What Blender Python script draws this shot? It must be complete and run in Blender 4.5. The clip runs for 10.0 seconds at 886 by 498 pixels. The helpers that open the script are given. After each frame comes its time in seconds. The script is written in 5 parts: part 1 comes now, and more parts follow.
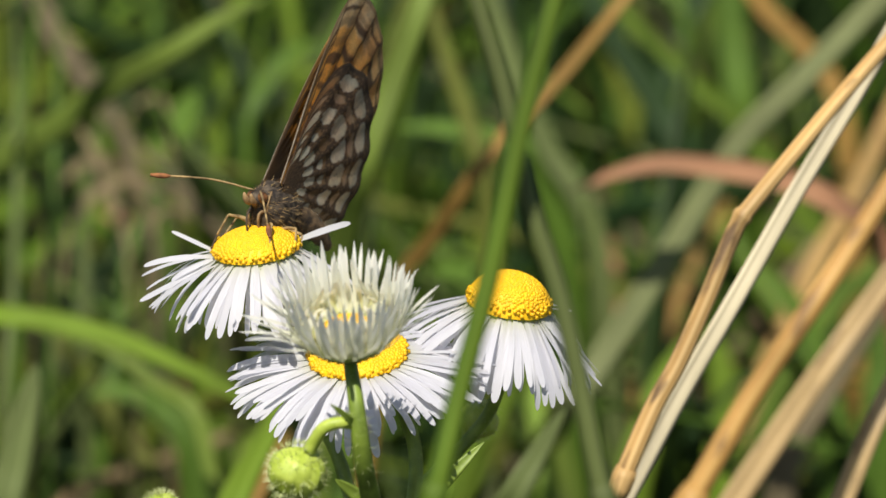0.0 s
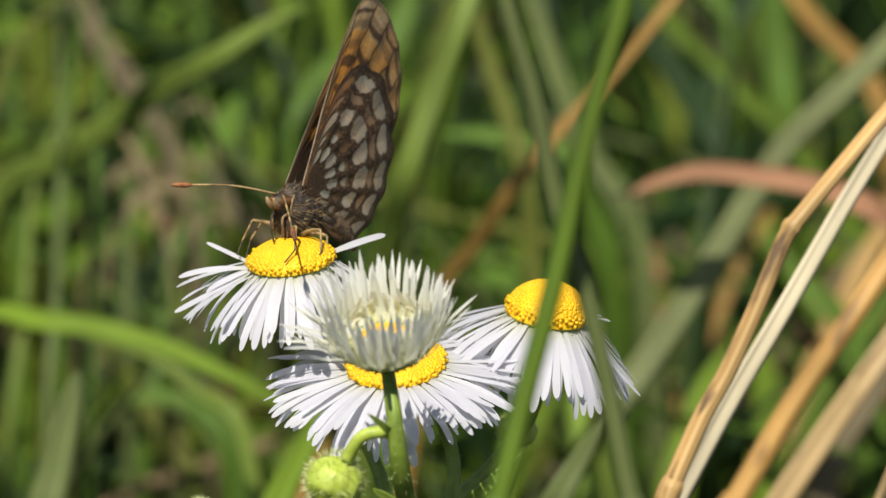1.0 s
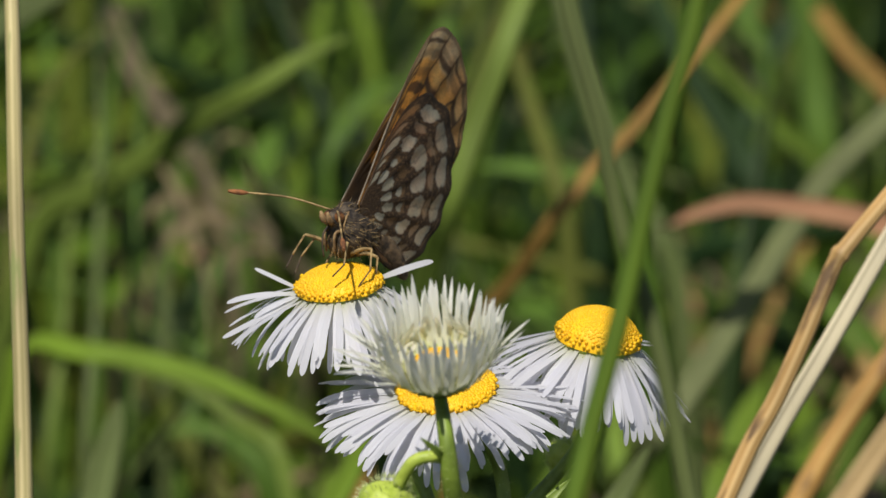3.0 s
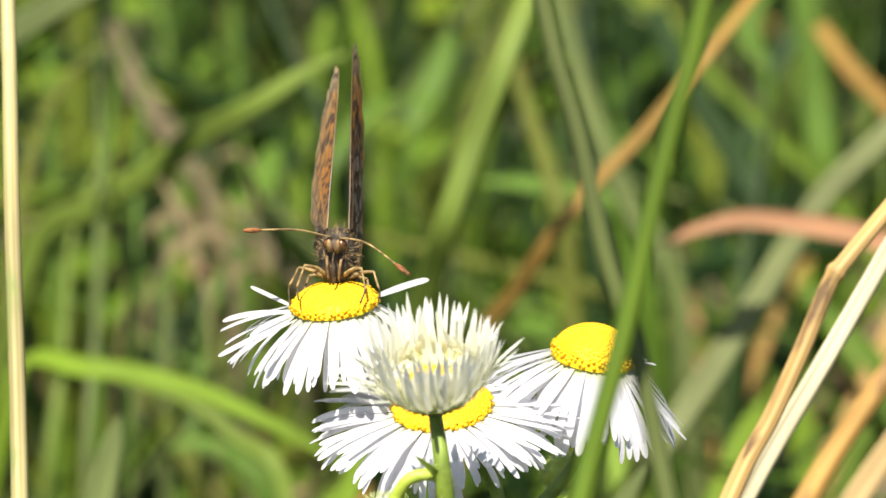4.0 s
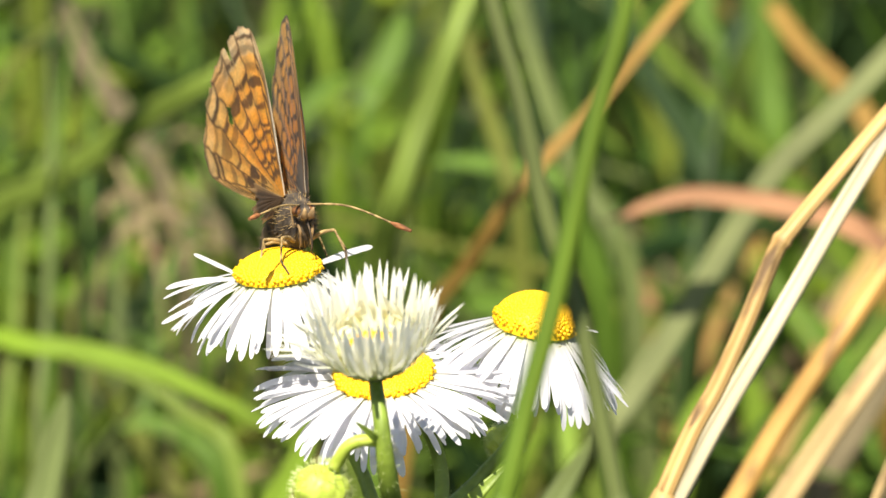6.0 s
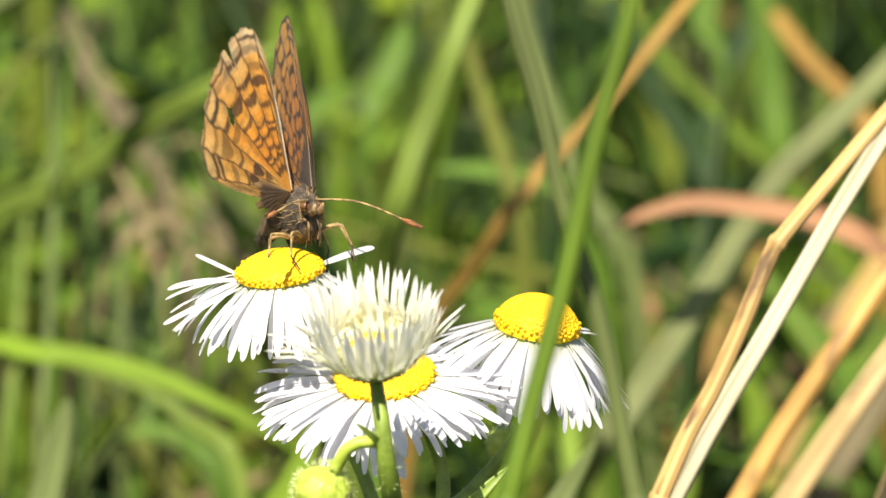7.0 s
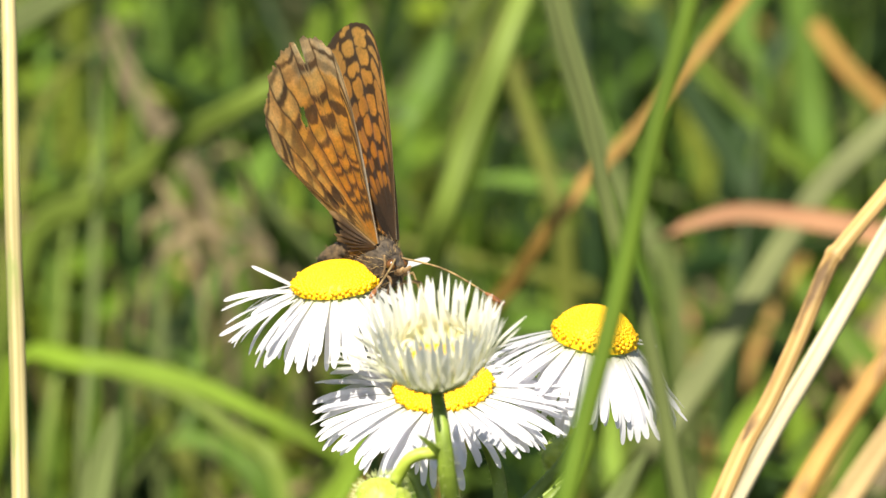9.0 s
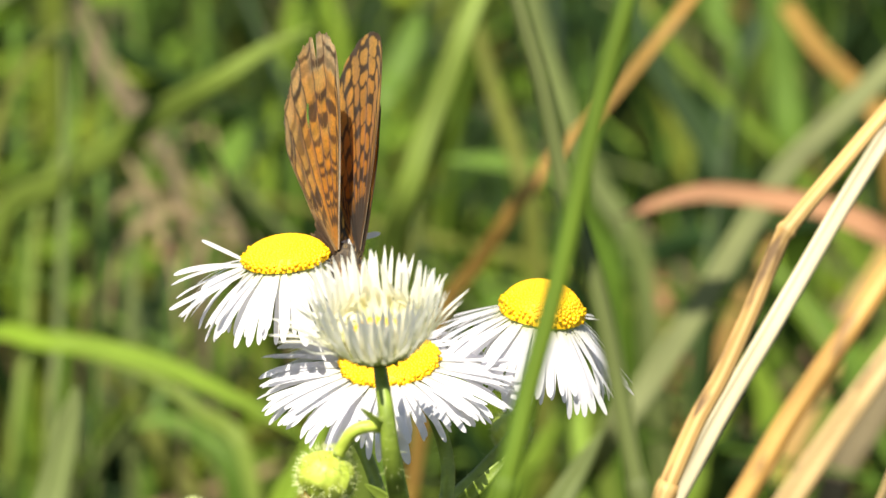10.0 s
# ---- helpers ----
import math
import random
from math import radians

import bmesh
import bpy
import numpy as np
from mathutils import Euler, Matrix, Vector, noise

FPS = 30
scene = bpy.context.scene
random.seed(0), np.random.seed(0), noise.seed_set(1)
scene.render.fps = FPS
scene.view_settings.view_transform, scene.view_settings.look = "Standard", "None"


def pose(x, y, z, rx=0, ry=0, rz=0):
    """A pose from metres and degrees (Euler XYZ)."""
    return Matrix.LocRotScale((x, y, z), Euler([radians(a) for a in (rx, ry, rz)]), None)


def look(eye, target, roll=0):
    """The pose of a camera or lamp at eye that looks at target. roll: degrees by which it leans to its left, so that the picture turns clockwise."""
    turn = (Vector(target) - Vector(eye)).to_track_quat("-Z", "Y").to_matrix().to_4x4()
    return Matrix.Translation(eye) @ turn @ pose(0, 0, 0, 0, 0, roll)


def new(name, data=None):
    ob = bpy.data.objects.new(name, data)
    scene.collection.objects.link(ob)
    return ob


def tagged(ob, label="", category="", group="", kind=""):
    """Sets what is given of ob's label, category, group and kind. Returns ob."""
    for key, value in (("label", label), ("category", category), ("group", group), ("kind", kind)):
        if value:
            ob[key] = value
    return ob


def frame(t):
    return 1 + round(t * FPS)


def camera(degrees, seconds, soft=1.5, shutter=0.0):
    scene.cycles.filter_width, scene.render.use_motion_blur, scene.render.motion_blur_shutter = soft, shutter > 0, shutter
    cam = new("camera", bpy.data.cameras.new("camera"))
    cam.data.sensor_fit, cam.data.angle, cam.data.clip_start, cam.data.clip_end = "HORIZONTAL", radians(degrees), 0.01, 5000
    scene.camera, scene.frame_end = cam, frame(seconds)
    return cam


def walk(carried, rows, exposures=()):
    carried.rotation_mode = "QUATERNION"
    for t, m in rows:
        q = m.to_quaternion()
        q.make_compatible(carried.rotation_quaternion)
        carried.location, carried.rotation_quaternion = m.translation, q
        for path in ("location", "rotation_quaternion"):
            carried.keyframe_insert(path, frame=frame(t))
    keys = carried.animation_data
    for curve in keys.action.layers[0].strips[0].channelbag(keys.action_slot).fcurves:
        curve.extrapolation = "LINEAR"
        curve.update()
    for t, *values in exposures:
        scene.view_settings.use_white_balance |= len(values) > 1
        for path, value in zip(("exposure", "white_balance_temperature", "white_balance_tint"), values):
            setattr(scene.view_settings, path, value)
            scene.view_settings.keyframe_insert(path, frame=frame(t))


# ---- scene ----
cam = camera(12.07, 10.0, soft=1.45)
# a long lens held close: the flowers stay sharp, the meadow behind them melts
cam.data.dof.use_dof = True
cam.data.dof.focus_distance = 0.347
cam.data.dof.aperture_fstop = 47.0
walk(cam, [
    (0, look((0.00142, -0.33476, 0.65880), (0.00023, 0.00007, 0.55021), 0)),
    (0.5, look((0.00257, -0.33431, 0.66021), (-0.00138, 0.00057, 0.55184), 0)),
    (1, look((0.00215, -0.33462, 0.65920), (-0.00303, 0.00028, 0.55095), 0)),
    (1.5, look((0.00194, -0.33426, 0.66041), (-0.00398, 0.00037, 0.55135), 0)),
    (2, look((0.00120, -0.33427, 0.66041), (-0.00574, 0.00086, 0.55297), 0)),
    (2.5, look((-0.00102, -0.33437, 0.66021), (-0.00680, 0.00152, 0.55510), 0)),
    (3, look((-0.00006, -0.33500, 0.65809), (-0.00729, 0.00086, 0.55300), 0)),
    (3.2, look((0.00026, -0.33487, 0.65850), (-0.00688, 0.00122, 0.55413), 0)),
    (4.3, look((0.00079, -0.33490, 0.65840), (-0.00704, 0.00130, 0.55441), 0)),
    (4.5, look((0.00036, -0.33481, 0.65870), (-0.00703, 0.00141, 0.55476), 0)),
    (5, look((-0.00080, -0.33480, 0.65880), (-0.00671, 0.00160, 0.55535), 0)),
    (5.5, look((0.00237, -0.33496, 0.65809), (-0.00277, 0.00107, 0.55341), 0)),
    (5.7, look((0.00227, -0.33518, 0.65739), (-0.00219, 0.00086, 0.55269), 0)),
    (6.8, look((0.00450, -0.33570, 0.65557), (-0.00118, 0.00052, 0.55150), 0)),
    (7, look((0.00291, -0.33570, 0.65567), (-0.00210, 0.00065, 0.55200), 0)),
    (7.5, look((0.00291, -0.33551, 0.65628), (-0.00345, 0.00099, 0.55317), 0)),
    (8, look((0.00017, -0.33571, 0.65577), (-0.00610, 0.00075, 0.55254), 0)),
    (8.5, look((0.00111, -0.33545, 0.65658), (-0.00656, 0.00115, 0.55389), 0)),
    (9, look((-0.00015, -0.33569, 0.65587), (-0.00700, 0.00084, 0.55290), 0)),
    (9.5, look((0.00238, -0.33568, 0.65577), (-0.00434, 0.00066, 0.55214), 0)),
    (10, look((0.00397, -0.33596, 0.65476), (-0.00250, 0.00029, 0.55084), 0)),
], exposures=[(0.0, 0.24, 6650, 10), (1.5, 0.21, 6600, 10), (2.0, 0.08, 6540, 10), (2.4, -0.12, 6500, 10), (3.2, -0.14, 6500, 10), (4.2, 1.06, 6950, 8), (10.0, 1.00, 7150, 8)])

# ---- light: one high sun, a little behind the camera and to its left, clear sky ----
world = bpy.data.worlds.new("sky")
scene.world = world
world.use_nodes = True
sky = world.node_tree.nodes.new("ShaderNodeTexSky")
sky.sky_type = "NISHITA"
sky.sun_disc = False
SUN_FROM = Vector((-0.13, -0.50, 0.86)).normalized()
sky.sun_elevation = math.asin(SUN_FROM.z)
sky.sun_rotation = math.atan2(SUN_FROM.x, SUN_FROM.y)
background = world.node_tree.nodes["Background"]
background.inputs["Strength"].default_value = 0.068
world.node_tree.links.new(sky.outputs["Color"], background.inputs["Color"])
sun = new("sun", bpy.data.lights.new("sun", "SUN"))
sun.data.energy = 5.0
sun.data.angle = radians(0.53)
sun.data.color = (1.0, 0.955, 0.88)
sun.matrix_basis = look(SUN_FROM * 5, (0, 0, 0))

# ---- materials ----
def material(name, rough=0.6, metal=0.0):
    m = bpy.data.materials.new(name)
    m.use_nodes = True
    b = m.node_tree.nodes["Principled BSDF"]
    b.inputs["Roughness"].default_value = rough
    b.inputs["Metallic"].default_value = metal
    return m, m.node_tree.nodes, m.node_tree.links, b


def ramp(nodes, links, source, stops):
    r = nodes.new("ShaderNodeValToRGB")
    while len(r.color_ramp.elements) < len(stops):
        r.color_ramp.elements.new(0.5)
    for e, (p, c) in zip(r.color_ramp.elements, stops):
        e.position, e.color = p, (*c, 1)
    links.new(source, r.inputs["Fac"])
    return r


def blend(a, b, t):
    return tuple(p + (q - p) * t for p, q in zip(a, b))


def noise_tex(nodes, links, coord, scale, detail=4.0, stretch=(1, 1, 1)):
    mp = nodes.new("ShaderNodeMapping")
    mp.inputs["Scale"].default_value = stretch
    links.new(coord, mp.inputs["Vector"])
    n = nodes.new("ShaderNodeTexNoise")
    n.inputs["Scale"].default_value, n.inputs["Detail"].default_value = scale, detail
    links.new(mp.outputs["Vector"], n.inputs["Vector"])
    return n.outputs["Fac"]


def mix(nodes, links, kind, fac, a, b):
    x = nodes.new("ShaderNodeMix")
    x.data_type, x.blend_type = "RGBA", kind
    for socket, value in ((x.inputs[0], fac), (x.inputs[6], a), (x.inputs[7], b)):
        if isinstance(value, (int, float)):
            socket.default_value = value
        elif isinstance(value, tuple):
            socket.default_value = (*value, 1)
        else:
            links.new(value, socket)
    return x.outputs[2]


def translucent(nodes, links, b, color, amount):
    """Lets part of the light through a thin leaf."""
    t = nodes.new("ShaderNodeBsdfTranslucent")
    links.new(color, t.inputs["Color"])
    s = nodes.new("ShaderNodeMixShader")
    s.inputs["Fac"].default_value = amount
    links.new(b.outputs["BSDF"], s.inputs[1])
    links.new(t.outputs["BSDF"], s.inputs[2])
    links.new(s.outputs["Shader"], nodes["Material Output"].inputs["Surface"])


def bump(nodes, links, b, height, strength, distance):
    n = nodes.new("ShaderNodeBump")
    n.inputs["Strength"].default_value, n.inputs["Distance"].default_value = strength, distance
    links.new(height, n.inputs["Height"])
    links.new(n.outputs["Normal"], b.inputs["Normal"])


def blade_material(name, dark, light, thin=0.3, rough=0.55, spots=None):
    """Grass: lengthwise veins from the uv (across, metres along), blotches, per-blade tone."""
    m, nodes, links, b = material(name, rough)
    b.inputs["Specular IOR Level"].default_value = 0.28
    uv = nodes.new("ShaderNodeUVMap").outputs["UV"]
    veins = noise_tex(nodes, links, uv, 1.0, 3, (14, 6, 1))
    patches = noise_tex(nodes, links, uv, 1.0, 4, (1.5, 45, 1))
    base = ramp(nodes, links, veins, [(0.3, dark), (0.7, light)]).outputs["Color"]
    tone = ramp(nodes, links, patches, [(0.3, (0.62, 0.62, 0.6)), (0.65, (1.1, 1.1, 1.05))]).outputs["Color"]
    c = mix(nodes, links, "MULTIPLY", 1.0, base, tone)
    geo = nodes.new("ShaderNodeNewGeometry").outputs["Random Per Island"]
    hue = ramp(nodes, links, geo, [(0.0, (0.75, 0.85, 0.8)), (0.5, (1, 1, 1)), (1.0, (1.3, 1.12, 0.85))]).outputs["Color"]
    c = mix(nodes, links, "MULTIPLY", 1.0, c, hue)
    if spots:
        s = ramp(nodes, links, noise_tex(nodes, links, uv, 1.0, 5, (3, 120, 1)), [(0.58, (0, 0, 0)), (0.68, (1, 1, 1))])
        c = mix(nodes, links, "MIX", s.outputs["Color"], c, spots)
    links.new(c, b.inputs["Base Color"])
    bump(nodes, links, b, veins, 0.5, 0.0002)
    if thin:
        translucent(nodes, links, b, c, thin)
    return m


GREEN = blade_material("fresh_grass", (0.050, 0.110, 0.014), (0.145, 0.255, 0.030), 0.3)
# dark green of single blades; near-black also puts shade between blades into colour
DEEP_SHADE = blade_material("deep_green_shade_grass", (0.008, 0.024, 0.006), (0.034, 0.074, 0.016), 0.15)
BLUE = blade_material("grey_green_grass", (0.09, 0.125, 0.040), (0.20, 0.25, 0.085), 0.3)
OLIVE = blade_material("olive_grass", (0.10, 0.12, 0.02), (0.22, 0.25, 0.05), 0.35)
LIME = blade_material("sunlit_lime_grass", (0.125, 0.230, 0.018), (0.27, 0.40, 0.040), 0.4)
LIGHT = blade_material("light_green_grass", (0.135, 0.205, 0.03), (0.255, 0.35, 0.07), 0.35)
DUSKY = blade_material("dull_green_stem", (0.050, 0.076, 0.028), (0.11, 0.15, 0.055), 0.1)
ASHEN = blade_material("pale_grey_green_grass", (0.17, 0.20, 0.085), (0.34, 0.38, 0.17), 0.3)
STRAW = blade_material("straw", (0.40, 0.26, 0.11), (0.61, 0.46, 0.25), 0.12, 0.5, (0.16, 0.10, 0.05))
PALE = blade_material("bleached_straw", (0.52, 0.45, 0.30), (0.74, 0.67, 0.50), 0.12, 0.5)
WEATHERED = blade_material("weathered_cream_straw", (0.34, 0.33, 0.18), (0.56, 0.53, 0.34), 0.1, 0.5, (0.30, 0.33, 0.12))
RUST = blade_material("rusty_straw", (0.27, 0.15, 0.036), (0.45, 0.28, 0.08), 0.2, 0.55)
GOLD = blade_material("golden_straw", (0.36, 0.20, 0.06), (0.60, 0.42, 0.18), 0.15, 0.5, (0.26, 0.15, 0.06))
PINK = blade_material("pink_withered_leaf", (0.27, 0.12, 0.065), (0.48, 0.27, 0.15), 0.25, 0.6)
LITTER = blade_material("pale_brown_litter", (0.16, 0.125, 0.065), (0.33, 0.26, 0.15), 0.25, 0.7)
DRAB = blade_material("grey_brown_litter", (0.115, 0.095, 0.054), (0.25, 0.205, 0.125), 0.2, 0.7)


def soil_material():
    m, nodes, links, b = material("dark_soil", 0.95)
    co = nodes.new("ShaderNodeTexCoord").outputs["Object"]
    n = noise_tex(nodes, links, co, 22, 8)
    g = noise_tex(nodes, links, co, 2.2, 5)
    c = ramp(nodes, links, n, [(0.3, (0.016, 0.013, 0.008)), (0.7, (0.07, 0.055, 0.03))]).outputs["Color"]
    moss = ramp(nodes, links, g, [(0.42, (0, 0, 0)), (0.6, (1, 1, 1))]).outputs["Color"]
    links.new(mix(nodes, links, "MIX", moss, c, (0.035, 0.06, 0.015)), b.inputs["Base Color"])
    bump(nodes, links, b, n, 0.8, 0.01)
    return m


SOIL = soil_material()


# ---- mesh helpers ----
def spline(points, n):
    """About n + 1 points of a smooth line through the given ones, as many between each two."""
    p = [Vector(q) for q in points]
    p = [p[0] * 2 - p[1]] + p + [p[-1] * 2 - p[-2]]
    knots = [0.0]
    for a, b in zip(p, p[1:]):
        knots.append(knots[-1] + max((b - a).length, 1e-7) ** 0.5)
    each = max(2, round(n / (len(points) - 1)))
    out = [p[1]]
    for i in range(1, len(p) - 2):
        (a, b, c, d), (ta, tb, tc, td) = p[i - 1:i + 3], knots[i - 1:i + 3]
        for k in range(1, each + 1):
            t = tb + (tc - tb) * k / each
            ab, bc, cd = a.lerp(b, (t - ta) / (tb - ta)), b.lerp(c, (t - tb) / (tc - tb)), c.lerp(d, (t - tc) / (td - tc))
            out.append(ab.lerp(bc, (t - ta) / (tc - ta)).lerp(bc.lerp(cd, (t - tb) / (td - tb)), (t - tb) / (tc - tb)))
    return out


def tube(bm, line, radius, sides=8, squash=1.0, uv=True):
    """Adds a round stalk along line; radius is a number or a function of 0..1."""
    layer = bm.loops.layers.uv.verify()
    rings, along, prev = [], [0.0], None
    for i, p in enumerate(line):
        d = (line[min(i + 1, len(line) - 1)] - line[max(i - 1, 0)]).normalized()
        if prev is None:
            prev = d.orthogonal().normalized()
        side = (prev - d * prev.dot(d)).normalized()
        prev, up = side, d.cross(side)
        r = radius(i / (len(line) - 1)) if callable(radius) else radius
        rings.append([bm.verts.new(p + (side * math.cos(a) + up * math.sin(a) * squash) * r) for a in (2 * math.pi * k / sides for k in range(sides))])
        if i:
            along.append(along[-1] + (p - line[i - 1]).length)
    for i in range(len(rings) - 1):
        for k in range(sides):
            f = bm.faces.new((rings[i][k], rings[i][(k + 1) % sides], rings[i + 1][(k + 1) % sides], rings[i + 1][k]))
            f.smooth = True
            for loop, (u, v) in zip(f.loops, ((k / sides, along[i]), ((k + 1) / sides, along[i]), ((k + 1) / sides, along[i + 1]), (k / sides, along[i + 1]))):
                loop[layer].uv = (u, v)
    for ring in (rings[0][::-1], rings[-1]):
        bm.faces.new(ring)


def ribbon(bm, line, width, face, fold=0.25, thick=0.12, shape=None):
    """Adds a grass blade along line: a keeled strip with a back, that tapers to its tip. face: the way its flat side looks."""
    layer = bm.loops.layers.uv.verify()
    face = Vector(face)
    rows, along = [], 0.0
    n = len(line) - 1
    for i, p in enumerate(line):
        d = (line[min(i + 1, n)] - line[max(i - 1, 0)]).normalized()
        side = d.cross(face).normalized()
        out = side.cross(d).normalized()
        t = i / n
        w = width * (shape(t) if shape else min(1.0, 0.55 + 1.8 * t) * (1 - t ** 3) ** 0.8) * 0.5 + width * 0.01
        if i:
            along += (p - line[i - 1]).length
        rows.append(([bm.verts.new(p + side * (s * w) + out * (abs(s) * w * fold)) for s in (-1, -0.5, 0, 0.5, 1)] +
                     [bm.verts.new(p + side * (s * w) + out * (abs(s) * w * fold - thick * w)) for s in (0.8, 0, -0.8)], along))
    for (a, va), (b, vb) in zip(rows, rows[1:]):
        for k in range(8):
            j = (k + 1) % 8
            f = bm.faces.new((a[k], a[j], b[j], b[k]))
            f.smooth = True
            for loop, (u, v) in zip(f.loops, ((k / 8, va), ((k + 1) / 8, va), ((k + 1) / 8, vb), (k / 8, vb))):
                loop[layer].uv = (u, v)


def finish(name, bm, mat, origin=None):
    """Links a bmesh as one object whose origin lies at the given place."""
    me = bpy.data.meshes.new(name)
    if origin is not None:
        bmesh.ops.translate(bm, verts=bm.verts, vec=-Vector(origin))
    bm.to_mesh(me)
    bm.free()
    for m in mat if isinstance(mat, (list, tuple)) else (mat,):
        me.materials.append(m)
    ob = new(name, me)
    if origin is not None:
        ob.location = origin
    return ob


def part(name, bm, mat, parent, label=""):
    ob = finish(name, bm, mat)
    ob.parent = parent
    return tagged(ob, label)


# ---- the ground ----
def ground():
    bm = bmesh.new()
    # fine near the flowers, then out to the horizon
    steps = [-1500, -300, -60, -15, -6, -3, -2, -1.4, -1, -0.7, -0.4, -0.2, 0, 0.2, 0.4, 0.7, 1, 1.4, 2, 3, 6, 15, 60, 300, 1500]
    grid = [[bm.verts.new((x, y, 0.012 * noise.noise((x * 3, y * 3, 0)) if abs(x) + abs(y) < 8 else 0)) for x in steps] for y in steps]
    for r, s in zip(grid, grid[1:]):
        for k in range(len(steps) - 1):
            bm.faces.new((r[k], r[k + 1], s[k + 1], s[k])).smooth = True
    return tagged(finish("ground", bm, SOIL), "dark mossy meadow soil under the grass", "ground", kind="structure")


ground()


def rooted(name, place, label, category, group):
    root = new(name)
    root.location = place
    return tagged(root, label, category, group)


def blade(points, width, mat, label, face=(0, -1, 0.25), fold=0.25, name="grass_plant", category="grass", group="grass plants", shape=None):
    """A grass plant with one long blade that grows from the first point, on the ground."""
    root = rooted(name, points[0], label, category, group)
    bm = bmesh.new()
    line = [p - root.location for p in spline(points, 30)]
    ribbon(bm, line, width, face, fold, shape=shape)
    part("blade", bm, mat, root)
    bm = bmesh.new()
    tube(bm, line[:3], lambda t: width * (0.42 - 0.1 * t), 8)
    part("sheath", bm, OLIVE, root, "pale rolled leaf sheath at the foot")
    return root


def stalk(points, radius, mat, label, name="grass_plant", category="grass", group="grass plants", knots=()):
    """A grass plant with one round stem; knots: (number of the point, swelling)."""
    root = rooted(name, points[0], label, category, group)
    line = [p - root.location for p in spline(points, 60)]
    last = len(points) - 1
    bm = bmesh.new()
    tube(bm, line, lambda t: radius * (1.12 - 0.3 * t) * (1 + sum(k * math.exp(-((t * last - p) / 0.16) ** 2) for p, k in knots)), 10)
    part("stem", bm, mat, root)
    each = (len(line) - 1) // last
    for k in (1, 2):
        bm = bmesh.new()
        i = k * each
        d = (line[i + 1] - line[i]).normalized() * radius * 1.6
        tube(bm, [line[i] - d, line[i] - d * 0.4, line[i] + d * 0.4, line[i] + d], lambda t: radius * (1.15 + 0.2 * math.sin(math.pi * t)), 10)
        part("node", bm, mat, root, "swollen stem node")
    return root


leafy = lambda t: (0.12 if t < 0.25 else 0.12 + 0.88 * math.sin(math.pi * min(1.0, (t - 0.25) / 0.75 * 0.92 + 0.08)) ** 0.8)
even = lambda t: min(1.0, 0.6 + 2 * t) * (1 - 0.3 * t)

# the two stems before the flowers
near_stem = stalk([(-0.0231, -0.0736, 0.0000), (-0.0019, -0.0900, 0.5579), (-0.0005, -0.0904, 0.5630), (0.0011, -0.0883, 0.5694), (0.0030, -0.0860, 0.5765), (0.0043, -0.0841, 0.5825), (0.0057, -0.0822, 0.5883), (0.0071, -0.0806, 0.5933), (0.0087, -0.0779, 0.6014), (0.0098, -0.0742, 0.6063)],
                  0.00074, GREEN, "smooth fresh green grass stem standing before the flowers")
swaying_stem = stalk([(0.0276, -0.0754, 0.0000), (0.0117, -0.0881, 0.5572), (0.0103, -0.0867, 0.5615), (0.0083, -0.0838, 0.5705), (0.0072, -0.0824, 0.5746), (0.0054, -0.0808, 0.5797), (0.0038, -0.0786, 0.5865), (0.0022, -0.0769, 0.5916), (0.0006, -0.0747, 0.5984), (-0.0005, -0.0732, 0.6029)],
                     0.00066, DUSKY, "thin grey-green grass stem swaying before the flowers")

# bleached straw beside the flowers
kneed_straw = stalk([(-0.0175, 0.0200, 0.0000), (0.0145, 0.0200, 0.5143), (0.0170, 0.0202, 0.5214), (0.0200, 0.0223, 0.5280), (0.0221, 0.0235, 0.5316), (0.0249, 0.0254, 0.5375), (0.0277, 0.0275, 0.5439), (0.0288, 0.0279, 0.5453), (0.0331, 0.0323, 0.5492), (0.0388, 0.0391, 0.5538), (0.0445, 0.0448, 0.5586), (0.0518, 0.0553, 0.5650)],
      0.00087, STRAW, "bent dry straw stalk with a dark knee", "straw_plant", "straw", "dry stalks", knots=((6.3, 0.3),))
pale_straw = blade([(-0.0162, 0.0256, 0.0000), (0.0153, 0.0268, 0.5127), (0.0179, 0.0283, 0.5173), (0.0221, 0.0307, 0.5249), (0.0265, 0.0331, 0.5321), (0.0301, 0.0369, 0.5372), (0.0341, 0.0418, 0.5426), (0.0397, 0.0474, 0.5501), (0.0450, 0.0548, 0.5568), (0.0505, 0.0623, 0.5639)],
      0.00210, PALE, "bleached cream straw blade leaning over the stalk beside it", face=(0.2, -1, 0.2), fold=0.3, name="straw_plant", category="straw", group="dry stalks", shape=even)
stalk([(-0.0157, 0.0790, 0.0000), (0.0210, 0.0823, 0.4863), (0.0262, 0.0848, 0.4938), (0.0331, 0.0884, 0.5051), (0.0404, 0.0918, 0.5154), (0.0481, 0.1001, 0.5246), (0.0556, 0.1083, 0.5338)],
      0.00134, GOLD, "thick orange-brown dry grass stalk", "straw_plant", "straw", "dry stalks")
blade([(-0.0100, 0.0974, 0.0000), (0.0270, 0.1009, 0.4786), (0.0321, 0.1034, 0.4865), (0.0384, 0.1064, 0.4955), (0.0441, 0.1089, 0.5033), (0.0510, 0.1164, 0.5102), (0.0593, 0.1246, 0.5191)],
      0.00330, STRAW, "wide dull tan dry blade", fold=0.4, name="straw_plant", category="straw", group="dry stalks", shape=even)
